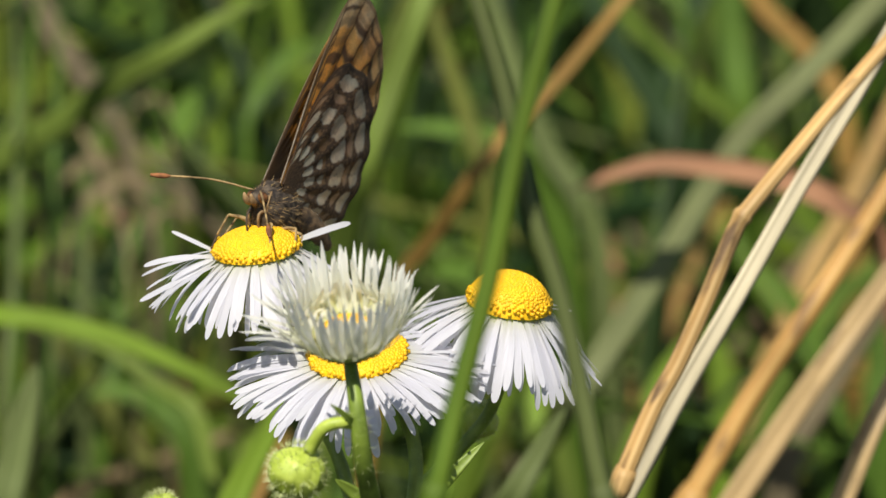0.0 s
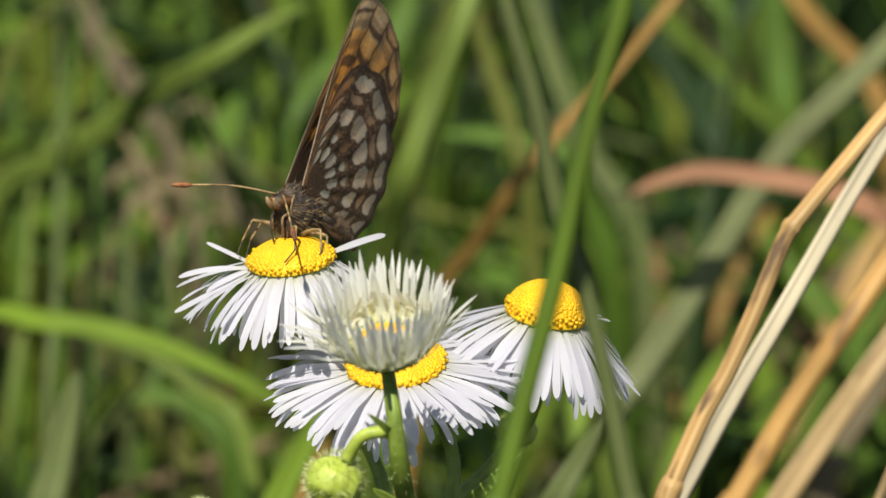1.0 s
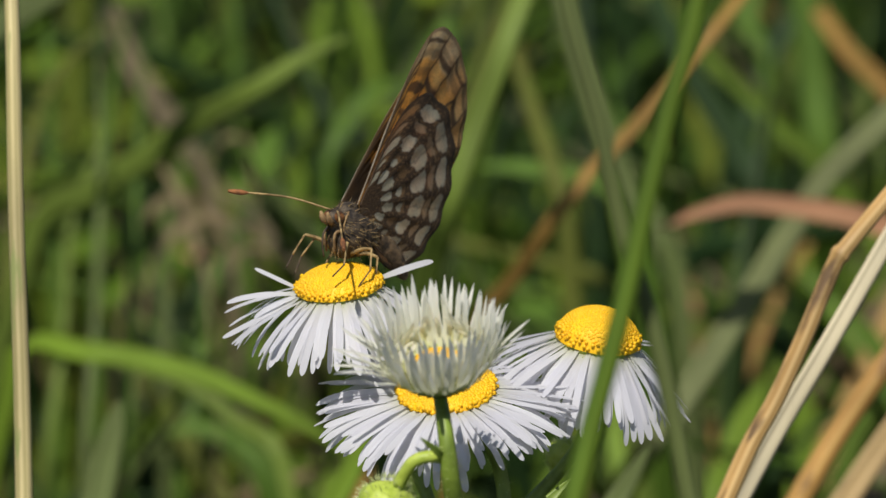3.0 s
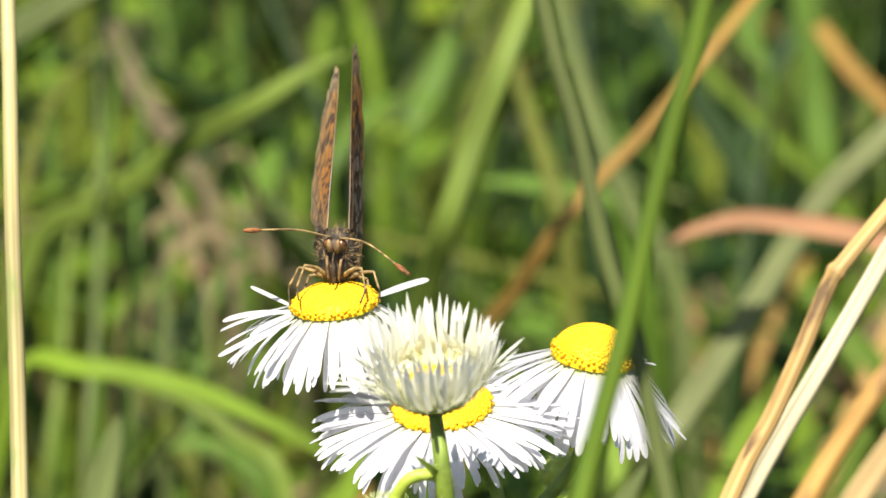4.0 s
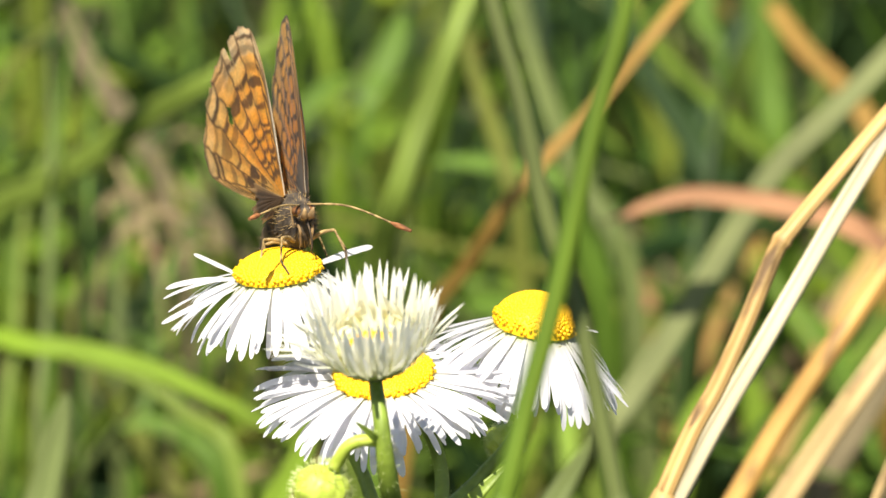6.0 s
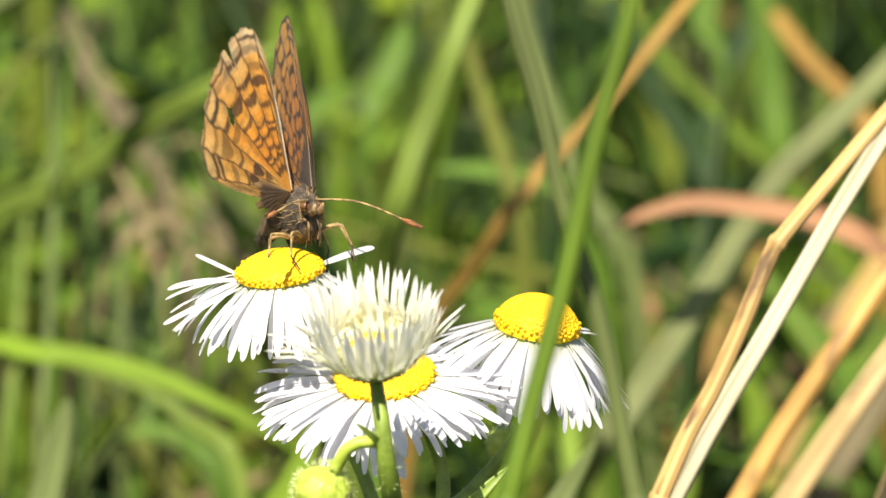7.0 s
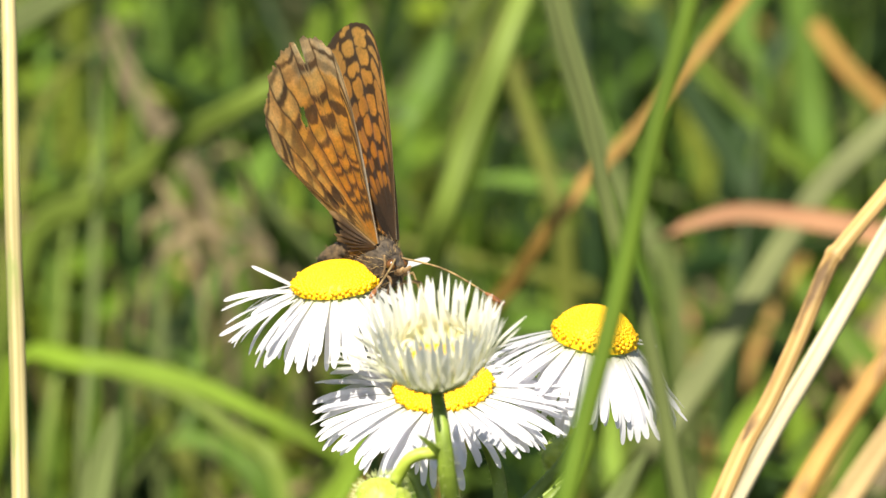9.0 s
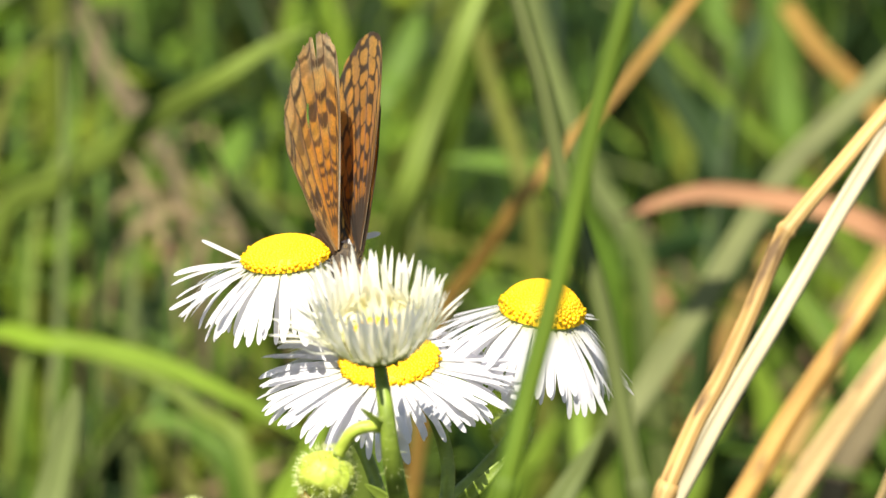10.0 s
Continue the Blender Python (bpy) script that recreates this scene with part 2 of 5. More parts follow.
blade([(0.0146, 0.0606, 0.0000), (0.0375, 0.0642, 0.4951), (0.0409, 0.0663, 0.5017), (0.0444, 0.0689, 0.5097), (0.0502, 0.0768, 0.5177), (0.0555, 0.0841, 0.5240)],
      0.00267, STRAW, "tan dry blade among the straw", fold=0.4, name="straw_plant", category="straw", group="dry stalks", shape=even)
stalk([(-0.0451, 0.0054, 0.0000), (-0.0444, 0.0085, 0.5179), (-0.0445, 0.0103, 0.5235), (-0.0449, 0.0147, 0.5369), (-0.0455, 0.0193, 0.5511), (-0.0459, 0.0239, 0.5654), (-0.0472, 0.0335, 0.5785)],
      0.00078, WEATHERED, "upright bleached cream straw stalk", "straw_plant", "straw", "dry stalks")
blade([(-0.0548, 0.2207, 0.0000), (-0.0074, 0.2149, 0.4737), (-0.0019, 0.2099, 0.4839), (0.0035, 0.2047, 0.4940), (0.0081, 0.2065, 0.4996), (0.0141, 0.2085, 0.5055), (0.0195, 0.2105, 0.5117), (0.0237, 0.2121, 0.5167), (0.0321, 0.2231, 0.5246)],
      0.00221, RUST, "narrow rust-coloured dry blade", name="straw_plant", category="straw", group="dry stalks", shape=even)

# large blades behind the flowers
blade([(-0.0370, 0.1908, 0.0000), (-0.0154, 0.1837, 0.4811), (-0.0130, 0.1795, 0.4941), (-0.0103, 0.1745, 0.5047), (-0.0067, 0.1779, 0.5149), (-0.0028, 0.1812, 0.5251), (0.0026, 0.1932, 0.5363)],
      0.00387, LIGHT, "broad bright green grass blade behind the flowers", fold=0.12, shape=even)
blade([(-0.1876, 0.2858, 0.0000), (-0.0759, 0.2807, 0.4689), (-0.0672, 0.2745, 0.4758), (-0.0571, 0.2687, 0.4837), (-0.0488, 0.2627, 0.4911), (-0.0399, 0.2564, 0.4976), (-0.0329, 0.2578, 0.5019), (-0.0259, 0.2588, 0.5051)],
      0.00430, LIGHT, "light green blade leaning far over", fold=0.1)
blade([(-0.0571, 0.2426, 0.0000), (0.0038, 0.2335, 0.4274), (0.0109, 0.3186, 0.4044), (0.0174, 0.2254, 0.4540), (0.0222, 0.2275, 0.4605), (0.0278, 0.2301, 0.4686), (0.0366, 0.2346, 0.4823), (0.0423, 0.2372, 0.4906), (0.0495, 0.2394, 0.4972), (0.0616, 0.2433, 0.5091), (0.0736, 0.2472, 0.5213)],
      0.00440, ASHEN, "broad grey-green blade slanting across the meadow", shape=even)
blade([(0.1188, 0.2231, 0.0000), (0.0615, 0.2250, 0.4776), (0.0544, 0.2190, 0.4852), (0.0466, 0.2201, 0.4886), (0.0388, 0.2206, 0.4900), (0.0294, 0.2209, 0.4908), (0.0232, 0.2204, 0.4895), (0.0169, 0.2198, 0.4874)],
      0.00500, PINK, "withered pinkish leaf blade bent over sideways", face=(0, -0.5, 1), name="withered_plant", category="leaf", group="")
blade([(-0.1371, 0.2231, 0.0000), (-0.0717, 0.2215, 0.4681), (-0.0613, 0.2140, 0.4708), (-0.0535, 0.2137, 0.4699), (-0.0457, 0.2131, 0.4679), (-0.0379, 0.2120, 0.4647), (-0.0300, 0.2108, 0.4610), (-0.0238, 0.2096, 0.4573)],
      0.00391, LIME, "arched green blade hanging over to its tip", face=(0, -0.6, 1))
blade([(0.0604, 0.4362, 0.0000), (0.0570, 0.4306, 0.4125), (0.0548, 0.4216, 0.4366), (0.0532, 0.4272, 0.4538), (0.0516, 0.4318, 0.4679), (0.0500, 0.4357, 0.4800)],
      0.00701, GREEN, "upright green blade in the meadow", shape=even)
blade([(-0.0542, 0.1270, 0.0000), (-0.0529, 0.1306, 0.4729), (-0.0514, 0.1329, 0.4800), (-0.0496, 0.1354, 0.4877), (-0.0487, 0.1366, 0.4915)],
      0.00445, BLUE, "pale green grass with a blunt tip")
blade([(-0.0452, 0.3015, 0.0000), (-0.0461, 0.3101, 0.4042), (-0.0512, 0.3130, 0.4131), (-0.0568, 0.3157, 0.4215), (-0.0629, 0.3182, 0.4290), (-0.0676, 0.3199, 0.4344)],
      0.00411, OLIVE, "olive blade leaning in the undergrowth")
blade([(0.0022, 0.0882, 0.0000), (0.0047, 0.0928, 0.4860), (0.0074, 0.0896, 0.4926), (0.0102, 0.0912, 0.4972), (0.0133, 0.0928, 0.5022)],
      0.00356, BLUE, "pale grey-green withered blade", name="straw_plant", category="straw", group="dry stalks")
blade([(-0.0286, 0.1249, 0.0000), (-0.0262, 0.1304, 0.4723), (-0.0242, 0.1322, 0.4780), (-0.0205, 0.1344, 0.4848), (-0.0185, 0.1362, 0.4902)],
      0.00378, LIME, "yellow-green blade behind the stems")
blade([(-0.0275, 0.1544, 0.0000), (-0.0254, 0.1606, 0.4617), (-0.0229, 0.1623, 0.4672), (-0.0197, 0.1642, 0.4730)],
      0.00244, RUST, "reddish brown withered blade", name="straw_plant", category="straw", group="dry stalks")
blade([(-0.0290, 0.3698, 0.0000), (-0.0412, 0.3846, 0.4262), (-0.0493, 0.3877, 0.4359), (-0.0595, 0.3909, 0.4456), (-0.0677, 0.3943, 0.4563), (-0.0738, 0.3972, 0.4650), (-0.0779, 0.4000, 0.4737)],
      0.00326, DRAB, "grey-brown withered leaning grass", name="straw_plant", category="straw", group="dry stalks")
blade([(0.0103, 0.2831, 0.0000), (0.0059, 0.2960, 0.4642), (0.0028, 0.2996, 0.4752), (-0.0008, 0.3029, 0.4854), (-0.0039, 0.3062, 0.4955)],
      0.00330, OLIVE, "drab withered grass leaning upright", name="straw_plant", category="straw", group="dry stalks", shape=even)
blade([(0.0342, 0.3101, 0.0000), (0.0239, 0.3245, 0.4486), (0.0164, 0.3286, 0.4610), (0.0108, 0.3326, 0.4734), (0.0071, 0.3361, 0.4841), (0.0043, 0.3395, 0.4947)],
      0.00429, BLUE, "grey-green blade behind the stems", shape=even)
blade([(0.0496, 0.4891, 0.0000), (0.0389, 0.4994, 0.3653), (0.0347, 0.5038, 0.3789), (0.0331, 0.5060, 0.3857), (0.0317, 0.5082, 0.3925)],
      0.00691, PINK, "withered reddish leaf deep in the grass", name="withered_plant", category="leaf", group="")
blade([(0.0059, 0.3460, 0.0000), (0.0155, 0.3280, 0.4592), (0.0071, 0.3292, 0.4628), (-0.0013, 0.3296, 0.4641), (-0.0088, 0.3297, 0.4645)],
      0.00523, GREEN, "green leaf blade lying across", face=(0, -0.6, 1))
blade([(-0.0657, 0.3101, 0.0000), (-0.0659, 0.3188, 0.4308), (-0.0652, 0.3245, 0.4486), (-0.0646, 0.3294, 0.4637), (-0.0638, 0.3323, 0.4725)], 0.00174, DEEP_SHADE, "upright dark green grass blade")
blade([(-0.0619, 0.3399, 0.0000), (-0.0629, 0.3478, 0.4166), (-0.0631, 0.3544, 0.4370), (-0.0619, 0.3593, 0.4519), (-0.0580, 0.3620, 0.4602)], 0.00215, BLUE, "upright blue-green grass blade")
blade([(-0.0689, 0.2803, 0.0000), (-0.0682, 0.2913, 0.4498), (-0.0676, 0.2968, 0.4668), (-0.0662, 0.3023, 0.4837), (-0.0635, 0.3067, 0.4972)], 0.00196, GREEN, "tall upright green grass blade")
blade([(-0.0482, 0.3996, 0.0000), (-0.0461, 0.4094, 0.3992), (-0.0440, 0.4193, 0.4295), (-0.0413, 0.4265, 0.4518), (-0.0387, 0.4318, 0.4679)], 0.00316, LIME, "tall bright green grass blade", shape=even)
blade([(-0.0557, 0.4294, 0.0000), (-0.0552, 0.4431, 0.3992), (-0.0568, 0.4516, 0.4255), (-0.0577, 0.4581, 0.4454), (-0.0590, 0.4636, 0.4623)], 0.00280, GREEN, "tall upright green grass blade", shape=even)
blade([(0.0619, 0.2748, 0.0000), (0.0611, 0.2831, 0.4244), (0.0584, 0.2875, 0.4380), (0.0548, 0.2902, 0.4464), (0.0504, 0.2921, 0.4524)], 0.00481, GREEN, "green blade in the undergrowth")
blade([(0.0281, 0.2748, 0.0000), (0.0290, 0.2814, 0.4194), (0.0317, 0.2842, 0.4278), (0.0344, 0.2861, 0.4337), (0.0370, 0.2880, 0.4397)], 0.00623, LIME, "sunlit green blade in the undergrowth")
blade([(0.0435, 0.3044, 0.0000), (0.0444, 0.3107, 0.4060), (0.0458, 0.3142, 0.4166), (0.0449, 0.3176, 0.4273), (0.0412, 0.3199, 0.4344)], 0.00616, LIME, "sunlit green blade in the undergrowth")
blade([(0.0724, 0.3044, 0.0000), (0.0710, 0.3136, 0.4148), (0.0719, 0.3176, 0.4273), (0.0696, 0.3211, 0.4379)], 0.00747, GREEN, "broad green blade in the undergrowth")
blade([(-0.0431, 0.2748, 0.0000), (-0.0404, 0.2831, 0.4244), (-0.0457, 0.2853, 0.4312), (-0.0520, 0.2861, 0.4337), (-0.0573, 0.2858, 0.4329)], 0.00481, GREEN, "green blade curling over", face=(0, -0.6, 1))
blade([(0.0424, 0.3761, 0.0000), (0.0434, 0.3887, 0.4388), (0.0373, 0.3924, 0.4505), (0.0312, 0.3953, 0.4592), (0.0261, 0.3981, 0.4679), (0.0220, 0.4010, 0.4766)], 0.00571, DEEP_SHADE, "deep green leaning grass blade", shape=even)
blade([(0.0648, 0.3761, 0.0000), (0.0710, 0.3918, 0.4485), (0.0648, 0.3953, 0.4592), (0.0577, 0.3975, 0.4660), (0.0516, 0.4000, 0.4737)], 0.00408, RUST, "brown dry blade in the undergrowth", name="straw_plant", category="straw", group="dry stalks", shape=even)

blade([(-0.1195, 0.2256, 0.0000), (-0.0831, 0.2415, 0.5037), (-0.0759, 0.2435, 0.5098), (-0.0678, 0.2451, 0.5148), (-0.0598, 0.2465, 0.5190), (-0.0526, 0.2475, 0.5221)], 0.00498, BLUE, "pale grey-green grass blade leaning over", fold=0.1, shape=even)
blade([(-0.0858, 0.2803, 0.0000), (-0.0831, 0.2913, 0.4498), (-0.0809, 0.2968, 0.4668), (-0.0773, 0.3018, 0.4820), (-0.0716, 0.3045, 0.4905), (-0.0644, 0.3062, 0.4955)], 0.00216, OLIVE, "tall olive grass blade nodding over")
blade([(-0.0824, 0.3399, 0.0000), (-0.0819, 0.3520, 0.4296), (-0.0826, 0.3596, 0.4528), (-0.0839, 0.3671, 0.4760), (-0.0853, 0.3731, 0.4946)], 0.00215, GREEN, "tall upright green grass blade", shape=even)
blade([(-0.0257, 0.4663, 0.0000), (-0.0303, 0.4841, 0.4218), (-0.0321, 0.4891, 0.4371), (-0.0349, 0.4933, 0.4502), (-0.0384, 0.4969, 0.4612)], 0.00354, LIME, "tall bright green grass blade", shape=even)

blade([(0.0342, 0.3044, 0.0000), (0.0472, 0.3130, 0.4131), (0.0528, 0.3176, 0.4273), (0.0593, 0.3219, 0.4406), (0.0668, 0.3263, 0.4539), (0.0761, 0.3323, 0.4725), (0.0855, 0.3378, 0.4894)], 0.00373, GOLD, "broad tan dry blade deep in the grass", fold=0.1, name="straw_plant", category="straw", group="dry stalks", shape=even)
blade([(0.0403, 0.2452, 0.0000), (0.0505, 0.2526, 0.4342), (0.0564, 0.2560, 0.4447), (0.0632, 0.2594, 0.4551), (0.0725, 0.2636, 0.4680)], 0.00508, DRAB, "dull brown dry blade deep in the grass", fold=0.1, name="straw_plant", category="straw", group="dry stalks", shape=even)

blade([(-0.0039, 0.2748, 0.0000), (-0.0012, 0.2795, 0.4134), (0.0019, 0.2817, 0.4202), (0.0059, 0.2842, 0.4278), (0.0108, 0.2866, 0.4354)], 0.00587, LIME, "sunlit green blade in the undergrowth", fold=0.1)
blade([(0.0172, 0.3339, 0.0000), (0.0196, 0.3387, 0.3887), (0.0216, 0.3415, 0.3971), (0.0240, 0.3448, 0.4073), (0.0279, 0.3478, 0.4166)], 0.00586, LIME, "sunlit green blade in the undergrowth", fold=0.1)
blade([(-0.0209, 0.3044, 0.0000), (-0.0181, 0.3093, 0.4015), (-0.0172, 0.3116, 0.4086), (-0.0181, 0.3142, 0.4166), (-0.0209, 0.3162, 0.4228)], 0.00504, GREEN, "green blade in the undergrowth", fold=0.1)

# withered litter hanging in the grass
blade([(-0.0443, 0.3399, 0.0000), (-0.0510, 0.3541, 0.4361), (-0.0533, 0.3571, 0.4454), (-0.0565, 0.3602, 0.4546), (-0.0619, 0.3632, 0.4639), (-0.0678, 0.3659, 0.4723), (-0.0726, 0.3689, 0.4816)], 0.00234, DRAB, "pale brown withered grass leaning back", name="straw_plant", category="straw", group="dry stalks", shape=even)
blade([(-0.0510, 0.4592, 0.0000), (-0.0447, 0.4745, 0.3923), (-0.0499, 0.4770, 0.4000), (-0.0568, 0.4780, 0.4030), (-0.0636, 0.4787, 0.4052), (-0.0705, 0.4789, 0.4060)], 0.00597, DRAB, "crumpled pale brown dead leaf", face=(0, -0.8, 1), name="withered_plant", category="leaf", group="")
blade([(-0.0587, 0.5040, 0.0000), (-0.0612, 0.5182, 0.3715), (-0.0648, 0.5212, 0.3808), (-0.0703, 0.5231, 0.3865), (-0.0757, 0.5238, 0.3886)], 0.00485, PINK, "thin reddish brown dead leaf", face=(0, -0.8, 1), name="withered_plant", category="leaf", group="")

blade([(-0.0635, 0.2824, 0.0000), (-0.0602, 0.2924, 0.4560), (-0.0562, 0.2985, 0.4620), (-0.0502, 0.3032, 0.4634), (-0.0432, 0.3061, 0.4588)], 0.00186, LITTER, "curled pale brown dead grass blade", face=(0, -0.8, 1), fold=0.5, name="withered_plant", category="leaf", group="", shape=leafy)
blade([(-0.0687, 0.3039, 0.0000), (-0.0635, 0.3139, 0.4582), (-0.0569, 0.3194, 0.4618), (-0.0517, 0.3220, 0.4567), (-0.0477, 0.3232, 0.4466)], 0.00211, LITTER, "curled pale brown dead grass blade", face=(0, -1, 0.4), fold=0.5, name="withered_plant", category="leaf", group="", shape=leafy)
blade([(-0.0491, 0.2917, 0.0000), (-0.0512, 0.3017, 0.4516), (-0.0538, 0.3078, 0.4582), (-0.0569, 0.3137, 0.4640), (-0.0603, 0.3191, 0.4681)], 0.00161, LITTER, "curled pale brown dead grass blade", face=(0, -1, 0.25), fold=0.5, name="withered_plant", category="leaf", group="", shape=leafy)
blade([(-0.0479, 0.2743, 0.0000), (-0.0453, 0.2843, 0.4628), (-0.0421, 0.2884, 0.4625), (-0.0379, 0.2918, 0.4596), (-0.0345, 0.2947, 0.4554)], 0.00186, LITTER, "curled pale brown dead grass blade", face=(0, -0.6, 1), fold=0.5, name="withered_plant", category="leaf", group="", shape=leafy)
blade([(-0.0452, 0.3272, 0.0000), (-0.0470, 0.3372, 0.4649), (-0.0491, 0.3416, 0.4656), (-0.0523, 0.3451, 0.4636), (-0.0550, 0.3478, 0.4588)], 0.00161, LITTER, "curled pale brown dead grass blade", face=(0, -0.8, 1), fold=0.5, name="withered_plant", category="leaf", group="", shape=leafy)
blade([(-0.0247, 0.4064, 0.0000), (-0.0223, 0.4164, 0.4488), (-0.0193, 0.4225, 0.4548), (-0.0168, 0.4283, 0.4598), (-0.0153, 0.4337, 0.4639)], 0.00620, GREEN, "broad sunlit green leaf blade", face=(0, -0.7, 1), fold=0.1, shape=leafy)
blade([(-0.0557, 0.3821, 0.0000), (-0.0534, 0.3921, 0.4395), (-0.0507, 0.3975, 0.4432), (-0.0484, 0.4025, 0.4461), (-0.0465, 0.4076, 0.4489)], 0.00660, GREEN, "broad sunlit green leaf blade", face=(0, -0.7, 1), fold=0.1, shape=leafy)
blade([(0.0126, 0.3190, 0.0000), (0.0089, 0.3290, 0.4351), (0.0042, 0.3339, 0.4375), (-0.0015, 0.3378, 0.4371), (-0.0063, 0.3413, 0.4350)], 0.00360, GREEN, "broad sunlit green leaf blade", face=(0, -0.7, 1), fold=0.1, shape=leafy)
blade([(-0.0387, 0.3653, 0.0000), (-0.0356, 0.3753, 0.4519), (-0.0319, 0.3815, 0.4585), (-0.0270, 0.3870, 0.4622), (-0.0221, 0.3912, 0.4621)], 0.00400, GREEN, "broad sunlit green leaf blade", face=(0, -0.7, 1), fold=0.1, shape=leafy)
blade([(0.0469, 0.4303, 0.0000), (0.0445, 0.4403, 0.4547), (0.0414, 0.4461, 0.4599), (0.0427, 0.4516, 0.4641), (0.0462, 0.4571, 0.4684)], 0.00500, GREEN, "broad sunlit green leaf blade", face=(0, -0.7, 1), fold=0.1, shape=leafy)
blade([(-0.0666, 0.2355, 0.0000), (-0.0657, 0.2455, 0.4399), (-0.0646, 0.2567, 0.4626), (-0.0644, 0.2679, 0.4856), (-0.0656, 0.2783, 0.5057)], 0.00130, BLUE, "thin upright blue-green grass blade")
blade([(-0.0616, 0.2543, 0.0000), (-0.0613, 0.2643, 0.4328), (-0.0610, 0.2757, 0.4563), (-0.0608, 0.2865, 0.4776), (-0.0597, 0.2973, 0.4992)], 0.00150, GREEN, "thin upright green grass blade")
blade([(-0.0778, 0.2728, 0.0000), (-0.0761, 0.2828, 0.4258), (-0.0740, 0.2932, 0.4458), (-0.0727, 0.3031, 0.4643), (-0.0660, 0.3121, 0.4796)], 0.00160, LIGHT, "thin light green grass blade nodding over")
blade([(-0.0600, 0.3106, 0.0000), (-0.0580, 0.3206, 0.4117), (-0.0556, 0.3300, 0.4284), (-0.0541, 0.3378, 0.4399), (-0.0477, 0.3468, 0.4551)], 0.00220, GREEN, "thin upright green grass blade")
blade([(0.0258, 0.3497, 0.0000), (0.0315, 0.3597, 0.3975), (0.0386, 0.3695, 0.4153), (0.0468, 0.3788, 0.4313), (0.0541, 0.3857, 0.4398)], 0.00260, RUST, "brown dry blade in the undergrowth", name="straw_plant", category="straw", group="dry stalks")
blade([(-0.0363, 0.3111, 0.0000), (-0.0335, 0.3211, 0.4117), (-0.0299, 0.3271, 0.4175), (-0.0253, 0.3327, 0.4216), (-0.0207, 0.3399, 0.4313)], 0.00250, LIME, "narrow sunlit green grass blade")
blade([(-0.0299, 0.2182, 0.0000), (-0.0353, 0.2282, 0.4501), (-0.0421, 0.2335, 0.4541), (-0.0506, 0.2388, 0.4582), (-0.0608, 0.2432, 0.4593)], 0.00220, LIGHT, "light green blade arching over")

blade([(0.0160, 0.2342, 0.0000), (0.0150, 0.2442, 0.4311), (0.0138, 0.2506, 0.4385), (0.0130, 0.2569, 0.4452), (0.0143, 0.2634, 0.4528)], 0.00330, LIME, "vivid sunlit green grass blade")
blade([(0.0250, 0.2544, 0.0000), (0.0272, 0.2644, 0.4279), (0.0299, 0.2707, 0.4348), (0.0335, 0.2768, 0.4409), (0.0390, 0.2828, 0.4463)], 0.0028, LIME, "narrow sunlit green grass blade")


def meadow(count, seed, mats, name, label, spread, height, width):
    """The uncounted grass of the meadow: many curved blades in one mesh."""
    rng = random.Random(seed)
    verts, faces, uvs, kinds = [], [], [], []
    for _ in range(count):
        x, y = spread(rng)
        h, w = height(rng, x, y), width(rng) * 0.5
        lean, turn = rng.uniform(0.04, 0.42) * h, rng.uniform(0, 2 * math.pi)
        dx, dy = math.cos(turn) * lean, math.sin(turn) * lean * 0.6
        line = spline([(x, y, -0.005), (x + dx * 0.2, y + dy * 0.2, h * 0.5), (x + dx * 0.6, y + dy * 0.6, h * 0.88), (x + dx * 1.25, y + dy * 1.25, h * rng.uniform(0.9, 1.08))], 9)
        face = Vector((rng.uniform(-0.9, 0.9), -1, 0.3)).normalized()
        # painted shade: near-black green is favoured farther back, lime held back there
        k = rng.choices(range(len(mats)), [q * (0.25 if m is LIME and (x > 0.03 or y > 0.6) else 2.6 if m is DEEP_SHADE and y > 0.55 else 1.0) for m, q in mats])[0]
        start, n = len(verts), len(line) - 1
        for i, p in enumerate(line):
            d = (line[min(i + 1, n)] - line[max(i - 1, 0)]).normalized()
            side = d.cross(face).normalized()
            out = side.cross(d)
            q = w * min(1.0, 0.55 + 1.8 * i / n) * (1 - (i / n) ** 3) ** 0.8 + w * 0.02
            verts += [p - side * q + out * q * 0.3, p, p + side * q + out * q * 0.3, p - out * q * 0.15]
        for i in range(n):
            for a, b in ((0, 1), (1, 2), (2, 3), (3, 0)):
                r, s = start + 4 * i, start + 4 * i + 4
                faces.append((r + a, r + b, s + b, s + a))
                uvs += [(a / 4, i * h / n), ((a + 1) / 4, i * h / n), ((a + 1) / 4, (i + 1) * h / n), (a / 4, (i + 1) * h / n)]
                kinds.append(k)
    me = bpy.data.meshes.new(name)
    me.from_pydata(verts, [], faces)
    me.uv_layers.new(name="UVMap").data.foreach_set("uv", [v for uv in uvs for v in uv])
    me.polygons.foreach_set("material_index", kinds)
    me.polygons.foreach_set("use_smooth", [True] * len(faces))
    for m, _ in mats:
        me.materials.append(m)
    return tagged(new(name, me), label, "grass", kind="stuff")


